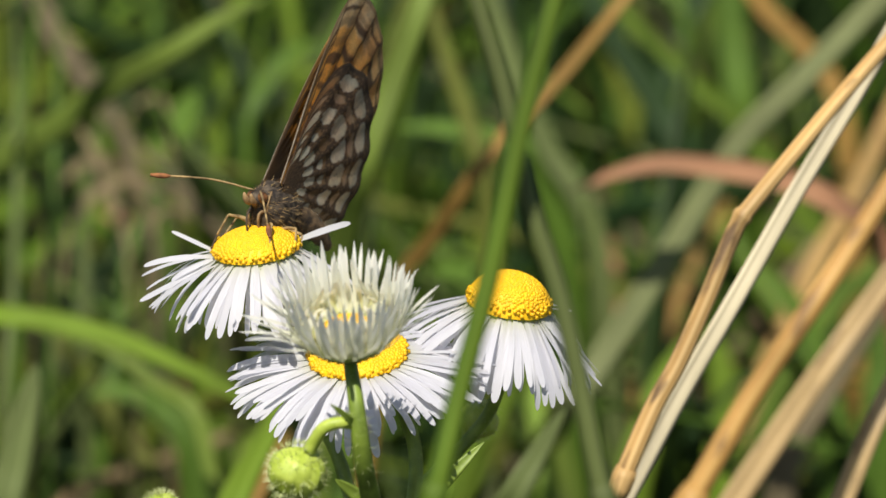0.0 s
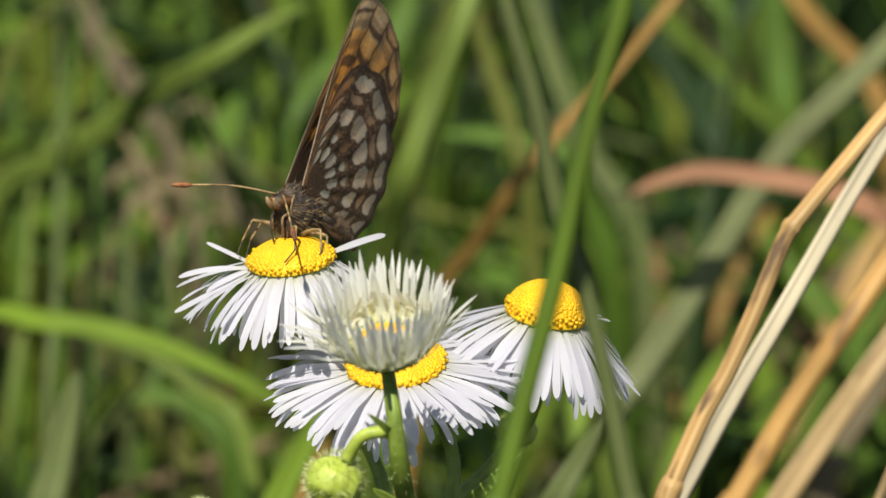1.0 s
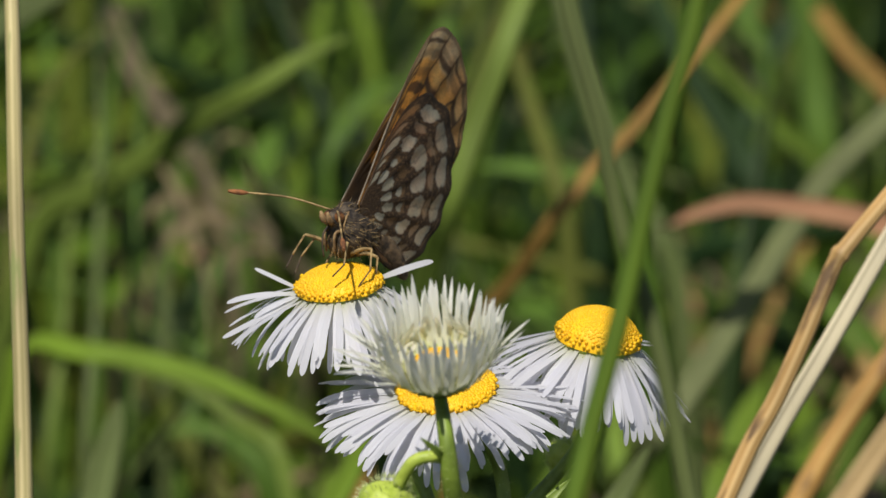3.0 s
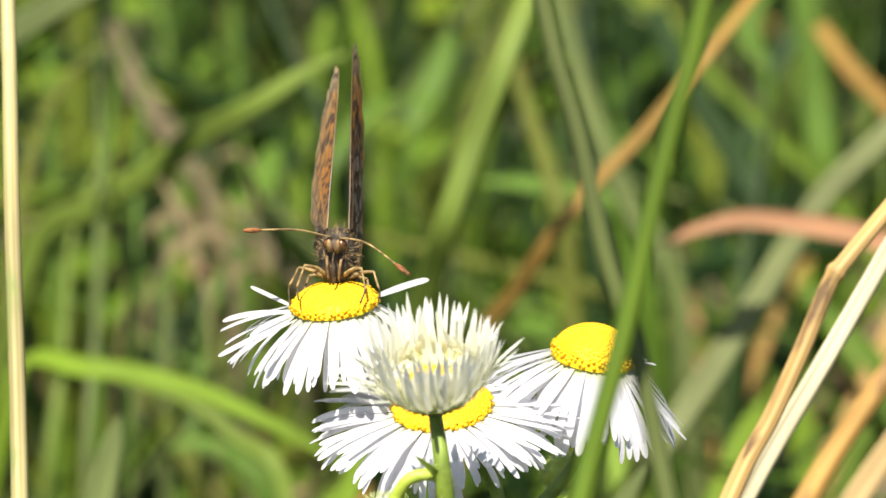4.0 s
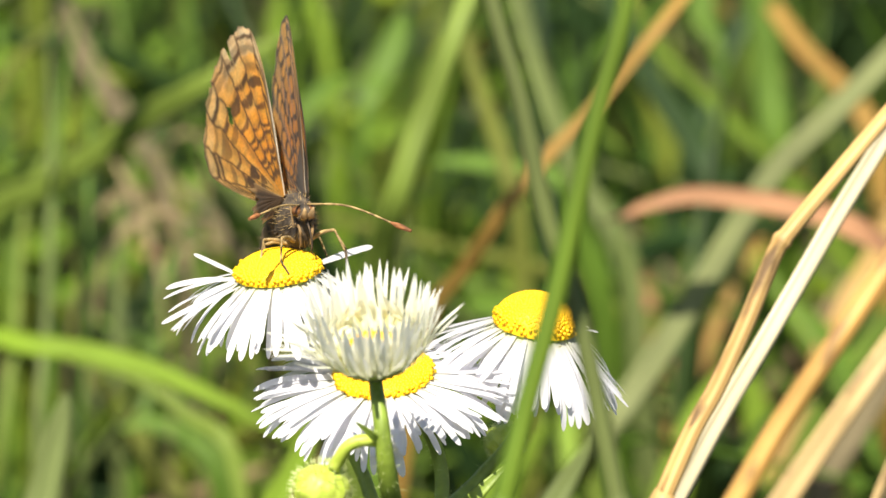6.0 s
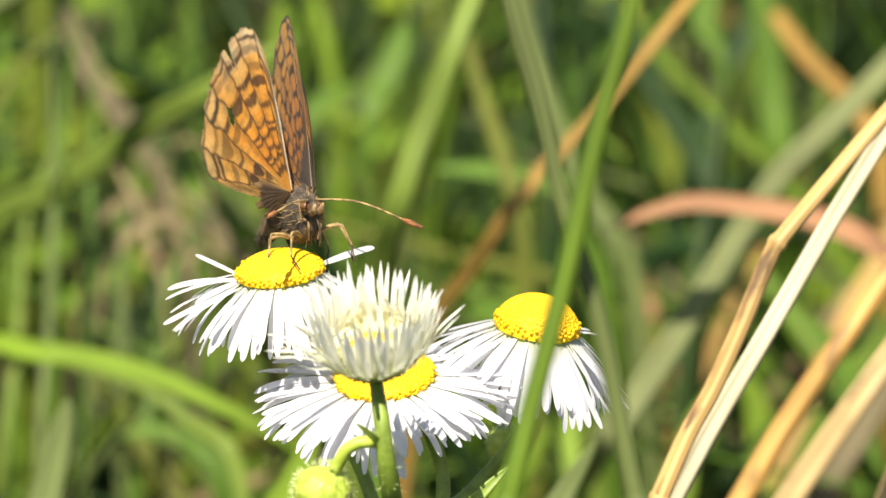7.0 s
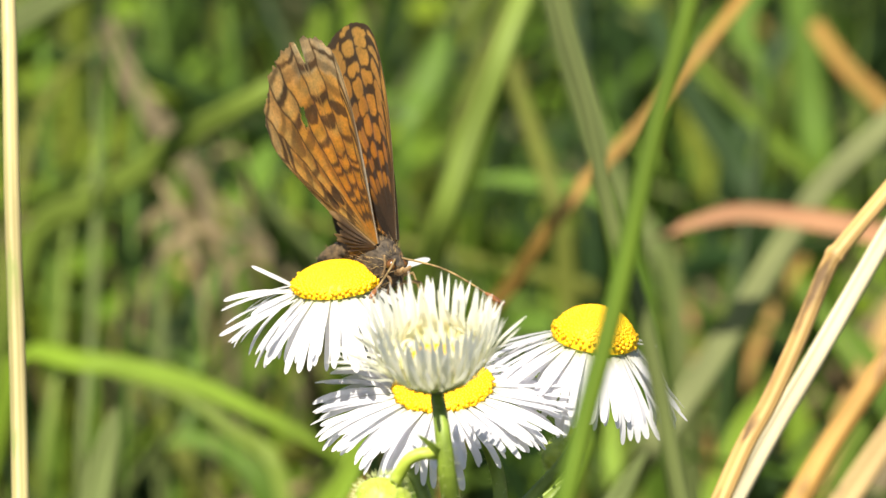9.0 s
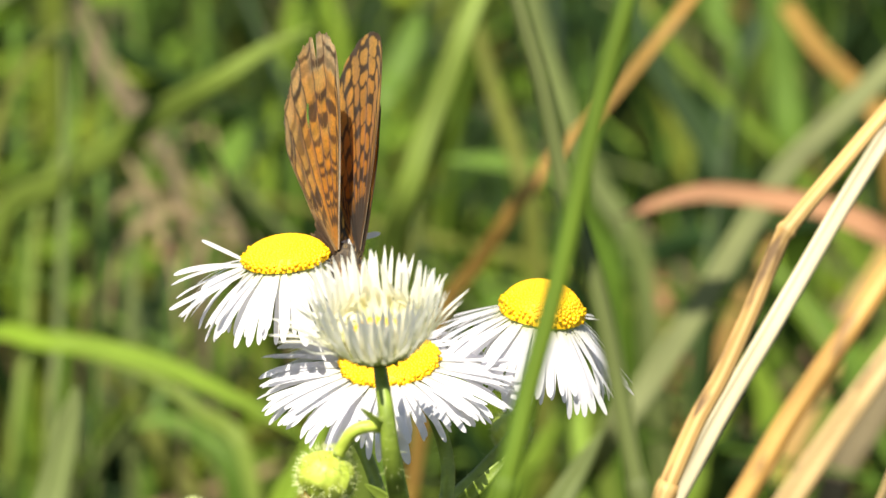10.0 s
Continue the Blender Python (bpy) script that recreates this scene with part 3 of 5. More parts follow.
def herbs(count, seed):
    """Low broad-leaved herbs between the grass: small oval leaves with a keel."""
    rng = random.Random(seed)
    bm = bmesh.new()
    for _ in range(count):
        y = 0.42 + 1.5 * rng.random()
        p = Vector((rng.uniform(-1, 0.7) * (0.2 + 0.3 * y), y, rng.uniform(0.1, 0.42)))
        a, l = rng.uniform(0, 6.28), rng.uniform(0.012, 0.03)
        d = Vector((math.cos(a), math.sin(a), rng.uniform(-0.4, 0.5))).normalized()
        ribbon(bm, [p + d * l * t + Vector((0, 0, -0.2 * l * t * t)) for t in (0, 0.15, 0.35, 0.6, 0.8, 0.93, 1)], l * rng.uniform(0.45, 0.8), (rng.uniform(-0.5, 0.3), -0.5, 1), 0.15, 0.05,
               lambda t: math.sin(math.pi * min(1, t * 0.98 + 0.02)) ** 0.7)
    return tagged(finish("meadow_herbs", bm, LIME), "small bright oval leaves scattered in the grass", "leaves", kind="stuff")


def behind(rng):
    y = 0.30 + 2.6 * rng.random() ** 1.4
    return rng.uniform(-1, 1) * (0.25 + 0.4 * y), y


def around(rng):
    """All round, thinning out, but for the trodden spot from which one looks on."""
    while True:
        r, a = 0.25 + 4.6 * rng.random() ** 0.8, rng.uniform(0, 2 * math.pi)
        x, y = r * math.cos(a), 0.1 + r * math.sin(a)
        if not (abs(x) < 0.17 and -1.3 < y < 0.16) and rng.random() < 1.15 - r / 6 + 0.5 * noise.noise((x, y, 3)):
            return x, y


# the large near-black share stands in for shade in the gaps
MIX = [(GREEN, 6), (DEEP_SHADE, 9), (BLUE, 2), (OLIVE, 2), (LIME, 3), (LIGHT, 1), (DRAB, 1.6), (RUST, 0.3)]
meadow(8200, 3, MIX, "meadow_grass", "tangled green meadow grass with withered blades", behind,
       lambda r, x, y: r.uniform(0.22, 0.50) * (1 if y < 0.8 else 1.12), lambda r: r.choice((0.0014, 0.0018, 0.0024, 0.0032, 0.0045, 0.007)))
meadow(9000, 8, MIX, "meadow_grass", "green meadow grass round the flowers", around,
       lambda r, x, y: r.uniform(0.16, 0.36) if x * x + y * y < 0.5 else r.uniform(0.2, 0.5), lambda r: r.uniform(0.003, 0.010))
herbs(1500, 5)

# ---- the fleabane plant ----
def petal_material(name, light, thin, claw=(0.78, 0.80, 0.36), reach=1.0):
    m, nodes, links, b = material(name, 0.55)
    uv = nodes.new("ShaderNodeUVMap").outputs["UV"]
    n = noise_tex(nodes, links, uv, 1.0, 3, (9, 1.2, 1))
    c = ramp(nodes, links, n, [(0.25, tuple(v * 0.9 for v in light)), (0.6, light)]).outputs["Color"]
    tone = ramp(nodes, links, nodes.new("ShaderNodeObjectInfo").outputs["Random"], [(0, (0.93, 0.925, 0.96)), (1, (1, 1, 1))]).outputs["Color"]
    c = mix(nodes, links, "MULTIPLY", 1.0, c, tone)
    # greenish yellow claw at the base of each strap
    sep = nodes.new("ShaderNodeSeparateXYZ")
    links.new(uv, sep.inputs["Vector"])
    c = mix(nodes, links, "MULTIPLY", 1.0, c, ramp(nodes, links, sep.outputs["Y"], [(0.0, claw), (0.09 * reach, blend(claw, (1, 1, 1), 0.66)), (0.22 * reach, (0.985, 0.985, 0.94)), (0.40 * reach, (1, 1, 1))]).outputs["Color"])
    links.new(c, b.inputs["Base Color"])
    bump(nodes, links, b, n, 0.4, 0.00008)
    translucent(nodes, links, b, c, thin)
    return m


def disc_material():
    m, nodes, links, b = material("yellow_disc_florets", 0.6)
    co = nodes.new("ShaderNodeTexCoord").outputs["Object"]
    n = noise_tex(nodes, links, co, 900, 3)
    c = ramp(nodes, links, n, [(0.3, (0.80, 0.43, 0.002)), (0.65, (0.88, 0.53, 0.004))]).outputs["Color"]
    isle = ramp(nodes, links, nodes.new("ShaderNodeNewGeometry").outputs["Random Per Island"], [(0, (0.95, 0.93, 0.9)), (1, (1, 1, 1))]).outputs["Color"]
    links.new(mix(nodes, links, "MULTIPLY", 1.0, c, isle), b.inputs["Base Color"])
    return m


def herb_material(name, dark, light, scale):
    m, nodes, links, b = material(name, 0.5)
    co = nodes.new("ShaderNodeTexCoord").outputs["Object"]
    n = noise_tex(nodes, links, co, scale, 5)
    links.new(ramp(nodes, links, n, [(0.3, dark), (0.7, light)]).outputs["Color"], b.inputs["Base Color"])
    bump(nodes, links, b, n, 0.3, 0.0002)
    return m


PETAL, DISC = petal_material("white_ray_floret", (0.80, 0.80, 0.83), 0.5), disc_material()
YOUNG = petal_material("creamy_young_ray_floret", (0.95, 0.95, 0.90), 0.46, (0.74, 0.76, 0.26), 1.5)
STEM = herb_material("hairy_green_stem", (0.09, 0.135, 0.016), (0.23, 0.32, 0.042), 500)
BUD = herb_material("yellow_green_bud", (0.29, 0.38, 0.035), (0.47, 0.56, 0.095), 900)
INVOLUCRE = herb_material("pale_involucre", (0.38, 0.45, 0.11), (0.64, 0.66, 0.32), 700)
HAIR = herb_material("pale_hair", (0.40, 0.46, 0.17), (0.56, 0.60, 0.30), 500)


def petal_mesh(length, width, droop, twist, bend):
    """A ray floret along +x: a narrow strap with a shallow channel, a stalked base and a blunt tip."""
    bm = bmesh.new()
    layer = bm.loops.layers.uv.verify()
    rows = []
    for t in (0, 0.12, 0.28, 0.45, 0.62, 0.78, 0.88, 0.94, 0.98, 1.0):
        w = width * 0.5 * min(1.0, 0.45 + 1.4 * t) * max(0.0, 1 - max(0, (t - 0.8) / 0.2) ** 2.6) ** 0.5 + width * 0.04
        a = droop * t * t
        p = Vector((length * t * math.cos(a * 0.5), bend * length * t * t, -length * t * math.sin(a * 0.5)))
        q = twist * t
        row = []
        for s, z in ((-1, 0.0), (-0.45, -0.07), (0, -0.02), (0.45, -0.07), (1, 0.0)):
            row.append(bm.verts.new(p + Vector((0, s * w * math.cos(q), s * w * math.sin(q) + z * w))))
        rows.append((row, t))
    for (a, ta), (b, tb) in zip(rows, rows[1:]):
        for k in range(4):
            f = bm.faces.new((a[k + 1], a[k], b[k], b[k + 1]))
            f.smooth = True
            for loop, (u, v) in zip(f.loops, (((k + 1) / 4, ta), (k / 4, ta), (k / 4, tb), ((k + 1) / 4, tb))):
                loop[layer].uv = (u, v)
    me = bpy.data.meshes.new("ray_floret")
    bm.to_mesh(me)
    bm.free()
    me.materials.append(PETAL)
    return me


rng = random.Random(11)
PETALS = [petal_mesh(1.0, rng.uniform(0.066, 0.100), rng.uniform(-0.1, 0.5), rng.uniform(-0.3, 0.3), rng.gauss(0, 0.04)) for _ in range(26)]


def disc_mesh(radius, rise, seed):
    """The yellow button: a low dome set with spiralled florets."""
    r = random.Random(seed)
    bm = bmesh.new()
    rings = []
    for i in range(9):
        a = i / 8 * math.pi / 2
        rings.append([bm.verts.new((radius * 0.985 * math.sin(a) * math.cos(b), radius * 0.985 * math.sin(a) * math.sin(b), rise * 0.985 * math.cos(a))) for b in (2 * math.pi * k / 28 for k in range(28))] if i else [bm.verts.new((0, 0, rise * 0.985))])
    for k in range(28):
        bm.faces.new((rings[0][0], rings[1][k], rings[1][(k + 1) % 28]))
        for a, b in zip(rings[1:], rings[2:]):
            bm.faces.new((a[k], b[k], b[(k + 1) % 28], a[(k + 1) % 28])).smooth = True
    count = 900
    for i in range(count):
        f = (i + 0.5) / count
        a, b = math.asin(min(1, math.sqrt(f))) + r.uniform(-0.03, 0.03), i * 2.39996 + r.uniform(-0.05, 0.05)
        n = Vector((math.sin(a) * math.cos(b) / radius, math.sin(a) * math.sin(b) / radius, math.cos(a) / max(rise, 1e-5))).normalized()
        p = Vector((radius * math.sin(a) * math.cos(b), radius * math.sin(a) * math.sin(b), rise * math.cos(a)))
        # the outer florets are open and stand a little taller
        size, tall = radius * 0.050 * r.uniform(0.9, 1.15), radius * (0.004 + (0.045 if f > 0.88 else 0.0)) * r.uniform(0.3, 1.4)
        side = n.orthogonal().normalized()
        up = n.cross(side)
        base = [bm.verts.new(p - n * radius * 0.05 + (side * math.cos(c) + up * math.sin(c)) * size) for c in (0, 1.257, 2.513, 3.77, 5.027)]
        top = [bm.verts.new(p + n * tall + (side * math.cos(c) + up * math.sin(c)) * size * 0.75) for c in (0, 1.257, 2.513, 3.77, 5.027)]
        for k in range(5):
            bm.faces.new((base[k], base[(k + 1) % 5], top[(k + 1) % 5], top[k])).smooth = True
        tip = bm.verts.new(p + n * (tall - size * 0.3 if f > 0.88 else tall + size * 0.12))
        for k in range(5):
            bm.faces.new((top[k], top[(k + 1) % 5], tip)).smooth = True
    return bm


def cup_mesh(radius, depth, seed, rows=3):
    """The green involucre under a head: a bowl of overlapping pointed bracts."""
    r = random.Random(seed)
    bm = bmesh.new()
    rings = []
    for i in range(7):
        a = i / 6 * math.pi / 2
        rings.append([bm.verts.new((radius * (0.12 + 0.88 * math.sin(a)) * math.cos(b), radius * (0.12 + 0.88 * math.sin(a)) * math.sin(b), -depth * math.cos(a))) for b in (2 * math.pi * k / 24 for k in range(24))])
    for a, b in zip(rings, rings[1:]):
        for k in range(24):
            bm.faces.new((a[k], a[(k + 1) % 24], b[(k + 1) % 24], b[k])).smooth = True
    bm.faces.new(rings[0][::-1])
    for row in range(rows):
        for k in range(26):
            b = (k + 0.5 * row + r.uniform(-0.2, 0.2)) * 2 * math.pi / 26
            out, side = Vector((math.cos(b), math.sin(b), 0)), Vector((-math.sin(b), math.cos(b), 0))
            low, high = 0.12 + 0.2 * row, 0.5 + 0.19 * row
            pts = []
            for f, w in ((low, 0.7), ((low + high) / 2, 1.0), (high, 0.05)):
                a = f * math.pi / 2
                c = out * (radius * (0.14 + 0.9 * math.sin(a)) + radius * 0.03) - Vector((0, 0, depth * math.cos(a) * 1.03))
                pts.append([bm.verts.new(c + side * s * radius * 0.1 * w) for s in (-1, 1)] + [bm.verts.new(c + out * radius * 0.04)])
            for p, q in zip(pts, pts[1:]):
                bm.faces.new((p[0], p[2], q[2], q[0])).smooth = True
                bm.faces.new((p[2], p[1], q[1], q[2])).smooth = True
    return bm


def hairs(bm, spots, length, r, girth=0.022):
    """Fine stiff hairs on a surface: thin three-sided spikes at (place, normal)."""
    for p, n in spots:
        n = (n + Vector((r.uniform(-0.4, 0.4), r.uniform(-0.4, 0.4), r.uniform(-0.4, 0.4)))).normalized()
        s = n.orthogonal().normalized()
        u = n.cross(s)
        l, w = length * r.uniform(0.5, 1.2), length * girth
        b = [bm.verts.new(p + (s * math.cos(a) + u * math.sin(a)) * w) for a in (0, 2.1, 4.2)]
        t = bm.verts.new(p + n * l)
        for k in range(3):
            bm.faces.new((b[k], b[(k + 1) % 3], t))


def aim(place, axis, spin=0.0):
    """A pose at place whose z points along axis."""
    return Matrix.Translation(place) @ Vector((0, 0, 1)).rotation_difference(Vector(axis)).to_matrix().to_4x4() @ Matrix.Rotation(spin, 4, "Z")


plant = new("fleabane")
plant.location = (-0.0045, -0.0097, 0.0000)
tagged(plant, "white fleabane with yellow-centred daisy heads, buds and a hairy green stem", "flower")


def in_plant(m):
    return Matrix.Translation(-plant.location) @ m


def flower_head(place, axis, radius, rise, count, reach, sag, seed, label, skip=lambda a, r: False, lift=(), layers=2, uneven=6, short=0.82):
    """An open head: cup, button and straps that hang by sag degrees; lift: (angle, degrees, length, roll) of single straps that stand off."""
    r = random.Random(seed)
    cup = part("flower_head", cup_mesh(radius * 0.93, radius * 0.62, seed), BUD, plant, label)
    cup.matrix_basis = in_plant(aim(place, axis))
    d = part("disc", disc_mesh(radius, rise, seed), DISC, cup, "domed yellow disc of tiny florets")
    straps = []
    for i in range(count):
        a = 2 * math.pi * (i + r.uniform(-0.35, 0.35)) / count
        if skip(a % (2 * math.pi), r):
            continue
        straps.append((a, sag(a) + r.gauss(0, uneven) + (5 if i % layers else -4), reach * r.uniform(short, 1.07)))
    for a, tilt, l, roll in [(*s, r.uniform(-0.22, 0.22)) for s in straps] + [(radians(p), q, s, w) for p, q, s, w in lift]:
        ob = new("ray_floret", PETALS[r.randrange(len(PETALS))])
        ob.parent = cup
        ob.matrix_basis = (Matrix.Rotation(a, 4, "Z") @ Matrix.Translation((radius * 0.86, 0, r.uniform(-0.06, 0.02) * radius)) @
                           Matrix.Rotation(radians(tilt), 4, "Y") @ Matrix.Rotation(roll, 4, "X") @ Matrix.Diagonal((l, l, l, 1)))
    return cup


LEFT, FRONT, RIGHT, HALF = Vector((-0.0161, 0.0017, 0.5492)), Vector((-0.0069, -0.0039, 0.5421)), Vector((0.0058, 0.0034, 0.5441)), Vector((-0.0070, -0.0252, 0.5500))
left_head = flower_head(LEFT, (-0.10, -0.03, 1), 0.00372, 0.00190, 124, 0.00715, lambda a: 32 + 12 * math.cos(a), 21,
                        "open white daisy head on which the butterfly feeds", skip=lambda a, r: 0.25 < a < 2.75 or (a > 3.2 and r.random() < 0.08),
                        lift=((176, -30, 0.00440, -0.9), (186, -9, 0.00640, -0.6), (20, -9, 0.00570, 0.9), (196, 8, 0.00451, -0.5)))
flower_head(FRONT, (-0.08, -0.17, 1), 0.00420, 0.00150, 176, 0.00755, lambda a: 8 + 6 * math.sin(a * 2) + 7 * math.cos(a) + 3 * math.sin(a), 22,
            "wide open white daisy head with a flat yellow disc", uneven=4, short=0.86)
flower_head(RIGHT, (0.15, 0.00, 1), 0.00368, 0.00295, 126, 0.00770, lambda a: 37 - 6 * math.cos(a - 3.3), 23,
            "white daisy head with drooping rays and a high yellow dome", skip=lambda a, r: 0.5 < a < 2.2 or r.random() < 0.06, lift=((14, -4, 0.00261, 0.7), (24, 2, 0.00237, 0.7)))


def cupped_mesh(profile, width, tint=0.46):
    """A ray floret of a half-open head: it swings out of the bowl and then rises. profile: (out, up) in head radii."""
    bm = bmesh.new()
    line = spline([(o, 0, u) for o, u in profile], 12)
    layer = bm.loops.layers.uv.verify()
    rows, n = [], len(line) - 1
    for i, p in enumerate(line):
        d = (line[min(i + 1, n)] - line[max(i - 1, 0)]).normalized()
        out = d.cross(Vector((0, 1, 0)))
        t = i / n
        w = width * 0.5 * min(1.0, 0.5 + 1.2 * t) * max(0.0, 1 - max(0, (t - 0.7) / 0.3) ** 2.4) ** 0.5 + width * 0.03
        rows.append(([bm.verts.new(p + Vector((0, s * w, 0)) + out * z * w) for s, z in ((-1, 0.0), (-0.45, 0.15), (0, 0.05), (0.45, 0.15), (1, 0.0))], t))
    for (a, ta), (b, tb) in zip(rows, rows[1:]):
        for k in range(4):
            f = bm.faces.new((a[k + 1], a[k], b[k], b[k + 1]))
            f.smooth = True
            for loop, (u, v) in zip(f.loops, (((k + 1) / 4, ta), (k / 4, ta), (k / 4, tb), ((k + 1) / 4, tb))):
                loop[layer].uv = (u, v * tint)
    me = bpy.data.meshes.new("ray_floret")
    bm.to_mesh(me)
    bm.free()
    me.materials.append(YOUNG)
    return me


def half_open_head(place, axis, radius, seed):
    """place: the bottom of its bowl."""
    r = random.Random(seed)
    cup = part("flower_head", cup_mesh(radius * 0.84, radius * 0.44, seed, 1), INVOLUCRE, plant, "half-open white daisy head, rays still upright")
    cup.matrix_basis = in_plant(aim(place, axis) @ Matrix.Translation((0, 0, radius * 0.42)))
    d = part("disc", disc_mesh(radius * 0.46, radius * 0.22, seed), DISC, cup, "small yellow disc deep in the head")
    d.location = (0, 0, radius * 0.06)
    # whorls: flared outside, upright, and short pale ones that bend in over the disc
    whorls = ((20, [(0.50, -0.32), (0.80, -0.20), (1.08, 0.05), (1.30, 0.36), (1.70, 0.80)], 0.100, 0.8, 1.1, 0.36),
              (48, [(0.50, -0.32), (0.78, -0.19), (1.02, 0.07), (1.15, 0.46), (1.42, 1.02)], 0.100, 0.82, 1.12, 0.36),
              (46, [(0.36, -0.33), (0.68, -0.20), (0.93, 0.10), (1.03, 0.54), (1.18, 1.24)], 0.100, 0.8, 1.1, 0.34),
              (30, [(0.38, -0.28), (0.64, -0.14), (0.86, 0.14), (0.94, 0.50), (0.92, 1.06)], 0.105, 0.75, 1.1, 0.32),
              (34, [(0.56, -0.12), (0.72, -0.02), (0.85, 0.20), (0.84, 0.46), (0.66, 0.80)], 0.11, 0.7, 1.08, 0.26),
              (10, [(0.46, 0.10), (0.60, 0.26), (0.64, 0.42), (0.56, 0.58), (0.42, 0.68)], 0.10, 0.7, 1.1, 0.20))
    for count, profile, width, low, high, tint in whorls:
        kinds = [cupped_mesh([(o * r.uniform(0.94, 1.05), u) for o, u in profile], width * r.uniform(0.85, 1.15), tint) for _ in range(5)]
        for i in range(count):
            a = 2 * math.pi * (i + r.uniform(-0.4, 0.4)) / count
            ob = new("ray_floret", kinds[r.randrange(5)])
            ob.parent = cup
            k = radius * r.uniform(0.97, 1.03)
            ob.matrix_basis = Matrix.Rotation(a, 4, "Z") @ Matrix.Rotation(r.uniform(-0.12, 0.12), 4, "X") @ Matrix.Diagonal((k, k, radius * r.uniform(low, high), 1))
    # a few rays on one side have already opened wide
    wide = [cupped_mesh([(0.46, -0.30), (0.74, -0.16), (1.10, 0.10), (1.55, 0.30), (o, u)], 0.105, 0.42) for o, u in ((2.05, 0.42), (1.95, 0.58))]
    for i, turn in enumerate((152, 163, 171, 180, 188, 197, 209, 222)):
        ob = new("ray_floret", wide[i % 2])
        ob.parent = cup
        ob.matrix_basis = Matrix.Rotation(radians(turn + r.uniform(-4, 4)), 4, "Z") @ Matrix.Diagonal((radius, radius, radius * r.uniform(0.7, 1.15), 1))
    return cup


half_open_head(HALF, (-0.07, -0.19, 1), 0.00415, 31)


def hanging_bud(place, axis, radius, seed, label):
    """A closed green bud: a slightly flattened ball with stiff hairs."""
    r = random.Random(seed)
    bm = bmesh.new()
    bmesh.ops.create_uvsphere(bm, u_segments=40, v_segments=22, radius=radius * 0.96, matrix=Matrix.Diagonal((1, 1, 0.86, 1)))
    for v in bm.verts:
        v.co *= 1 + 0.10 * noise.noise(v.co / radius * 2.3) + 0.03 * math.cos(13 * math.atan2(v.co.y, v.co.x))
    for f in bm.faces:
        f.smooth = True
    ob = part("bud", bm, BUD, plant, label)
    ob.matrix_basis = in_plant(aim(place, axis))
    spots = []
    for _ in range(620):
        a, b = r.uniform(0, math.pi), r.uniform(0, 2 * math.pi)
        n = Vector((math.sin(a) * math.cos(b), math.sin(a) * math.sin(b), -math.cos(a)))
        spots.append((n * radius * 0.95, n))
    hb = bmesh.new()
    hairs(hb, spots, radius * 0.26, r, 0.06)
    part("hairs", hb, HAIR, ob)
    return ob


hanging_bud((-0.0111, -0.0282, 0.5410), (-0.35, -0.3, -1), 0.00240, 41, "nodding yellow-green hairy bud")
hanging_bud((-0.0240, 0.0007, 0.5263), (-0.1, -0.2, 1), 0.00184, 42, "small green hairy bud")
hanging_bud((0.0033, 0.0125, 0.5303), (0.3, -0.1, 1), 0.00180, 43, "small green hairy bud behind the heads")


def plant_stem(points, r0, r1, label="", name="stem", hair=60, mat=STEM):
    r = random.Random(len(points) * 7 + hair)
    bm = bmesh.new()
    line = [p - plant.location for p in spline(points, 40)]
    tube(bm, line, lambda t: r0 + (r1 - r0) * t, 10)
    ob = part(name, bm, mat, plant, label)
    hb = bmesh.new()
    spots = []
    for _ in range(hair):
        k = r.randrange(8, len(line) - 1)
        d = (line[k + 1] - line[k]).normalized()
        n = d.orthogonal().normalized()
        n.rotate(Matrix.Rotation(r.uniform(0, 6.28), 3, d))
        spots.append((line[k].lerp(line[k + 1], r.random()) + n * (r0 + (r1 - r0) * k / 40), n))
    hairs(hb, spots, 0.0007, r)
    part("hairs", hb, HAIR, ob)
    return ob


FOOT, FORK = plant.location.copy(), Vector((-0.0044, -0.0094, 0.5212))
plant_stem([FOOT, Vector((-0.0021, -0.0449, 0.4119)), FORK, Vector((-0.0053, -0.0240, 0.5364)), Vector((-0.0060, -0.0284, 0.5428)), Vector((-0.0064, -0.0283, 0.5466)), Vector((-0.0069, -0.0260, 0.5492)), Vector((-0.0070, -0.0252, 0.5500))], 0.00115, 0.00044, "upright hairy main stem", hair=160)
plant_stem([FORK, Vector((-0.0024, -0.0011, 0.5271)), Vector((-0.0022, 0.0024, 0.5314)), Vector((-0.0038, 0.0018, 0.5363)), FRONT - Vector((0, -0.0005, 0.002))], 0.00071, 0.00057, name="branch")
plant_stem([FORK, Vector((-0.0070, 0.0003, 0.5250)), Vector((-0.0090, 0.0060, 0.5295)), Vector((-0.0129, 0.0065, 0.5377)), Vector((-0.0154, 0.0033, 0.5439)), LEFT - Vector((0, 0, 0.0018))], 0.00066, 0.00052, name="branch")
plant_stem([FORK, Vector((-0.0024, 0.0029, 0.5265)), Vector((0.0008, 0.0077, 0.5284)), Vector((0.0041, 0.0089, 0.5321)), Vector((0.0056, 0.0065, 0.5377)), RIGHT - Vector((0, 0, 0.002))], 0.00062, 0.00052, name="branch")
plant_stem([Vector((-0.0056, -0.0278, 0.5421)), Vector((-0.0063, -0.0281, 0.5447)), Vector((-0.0075, -0.0289, 0.5454)), Vector((-0.0089, -0.0290, 0.5450)), Vector((-0.0101, -0.0286, 0.5430))], 0.00047, 0.00052, "curved stalk of the nodding bud", name="branch", hair=30, mat=BUD)
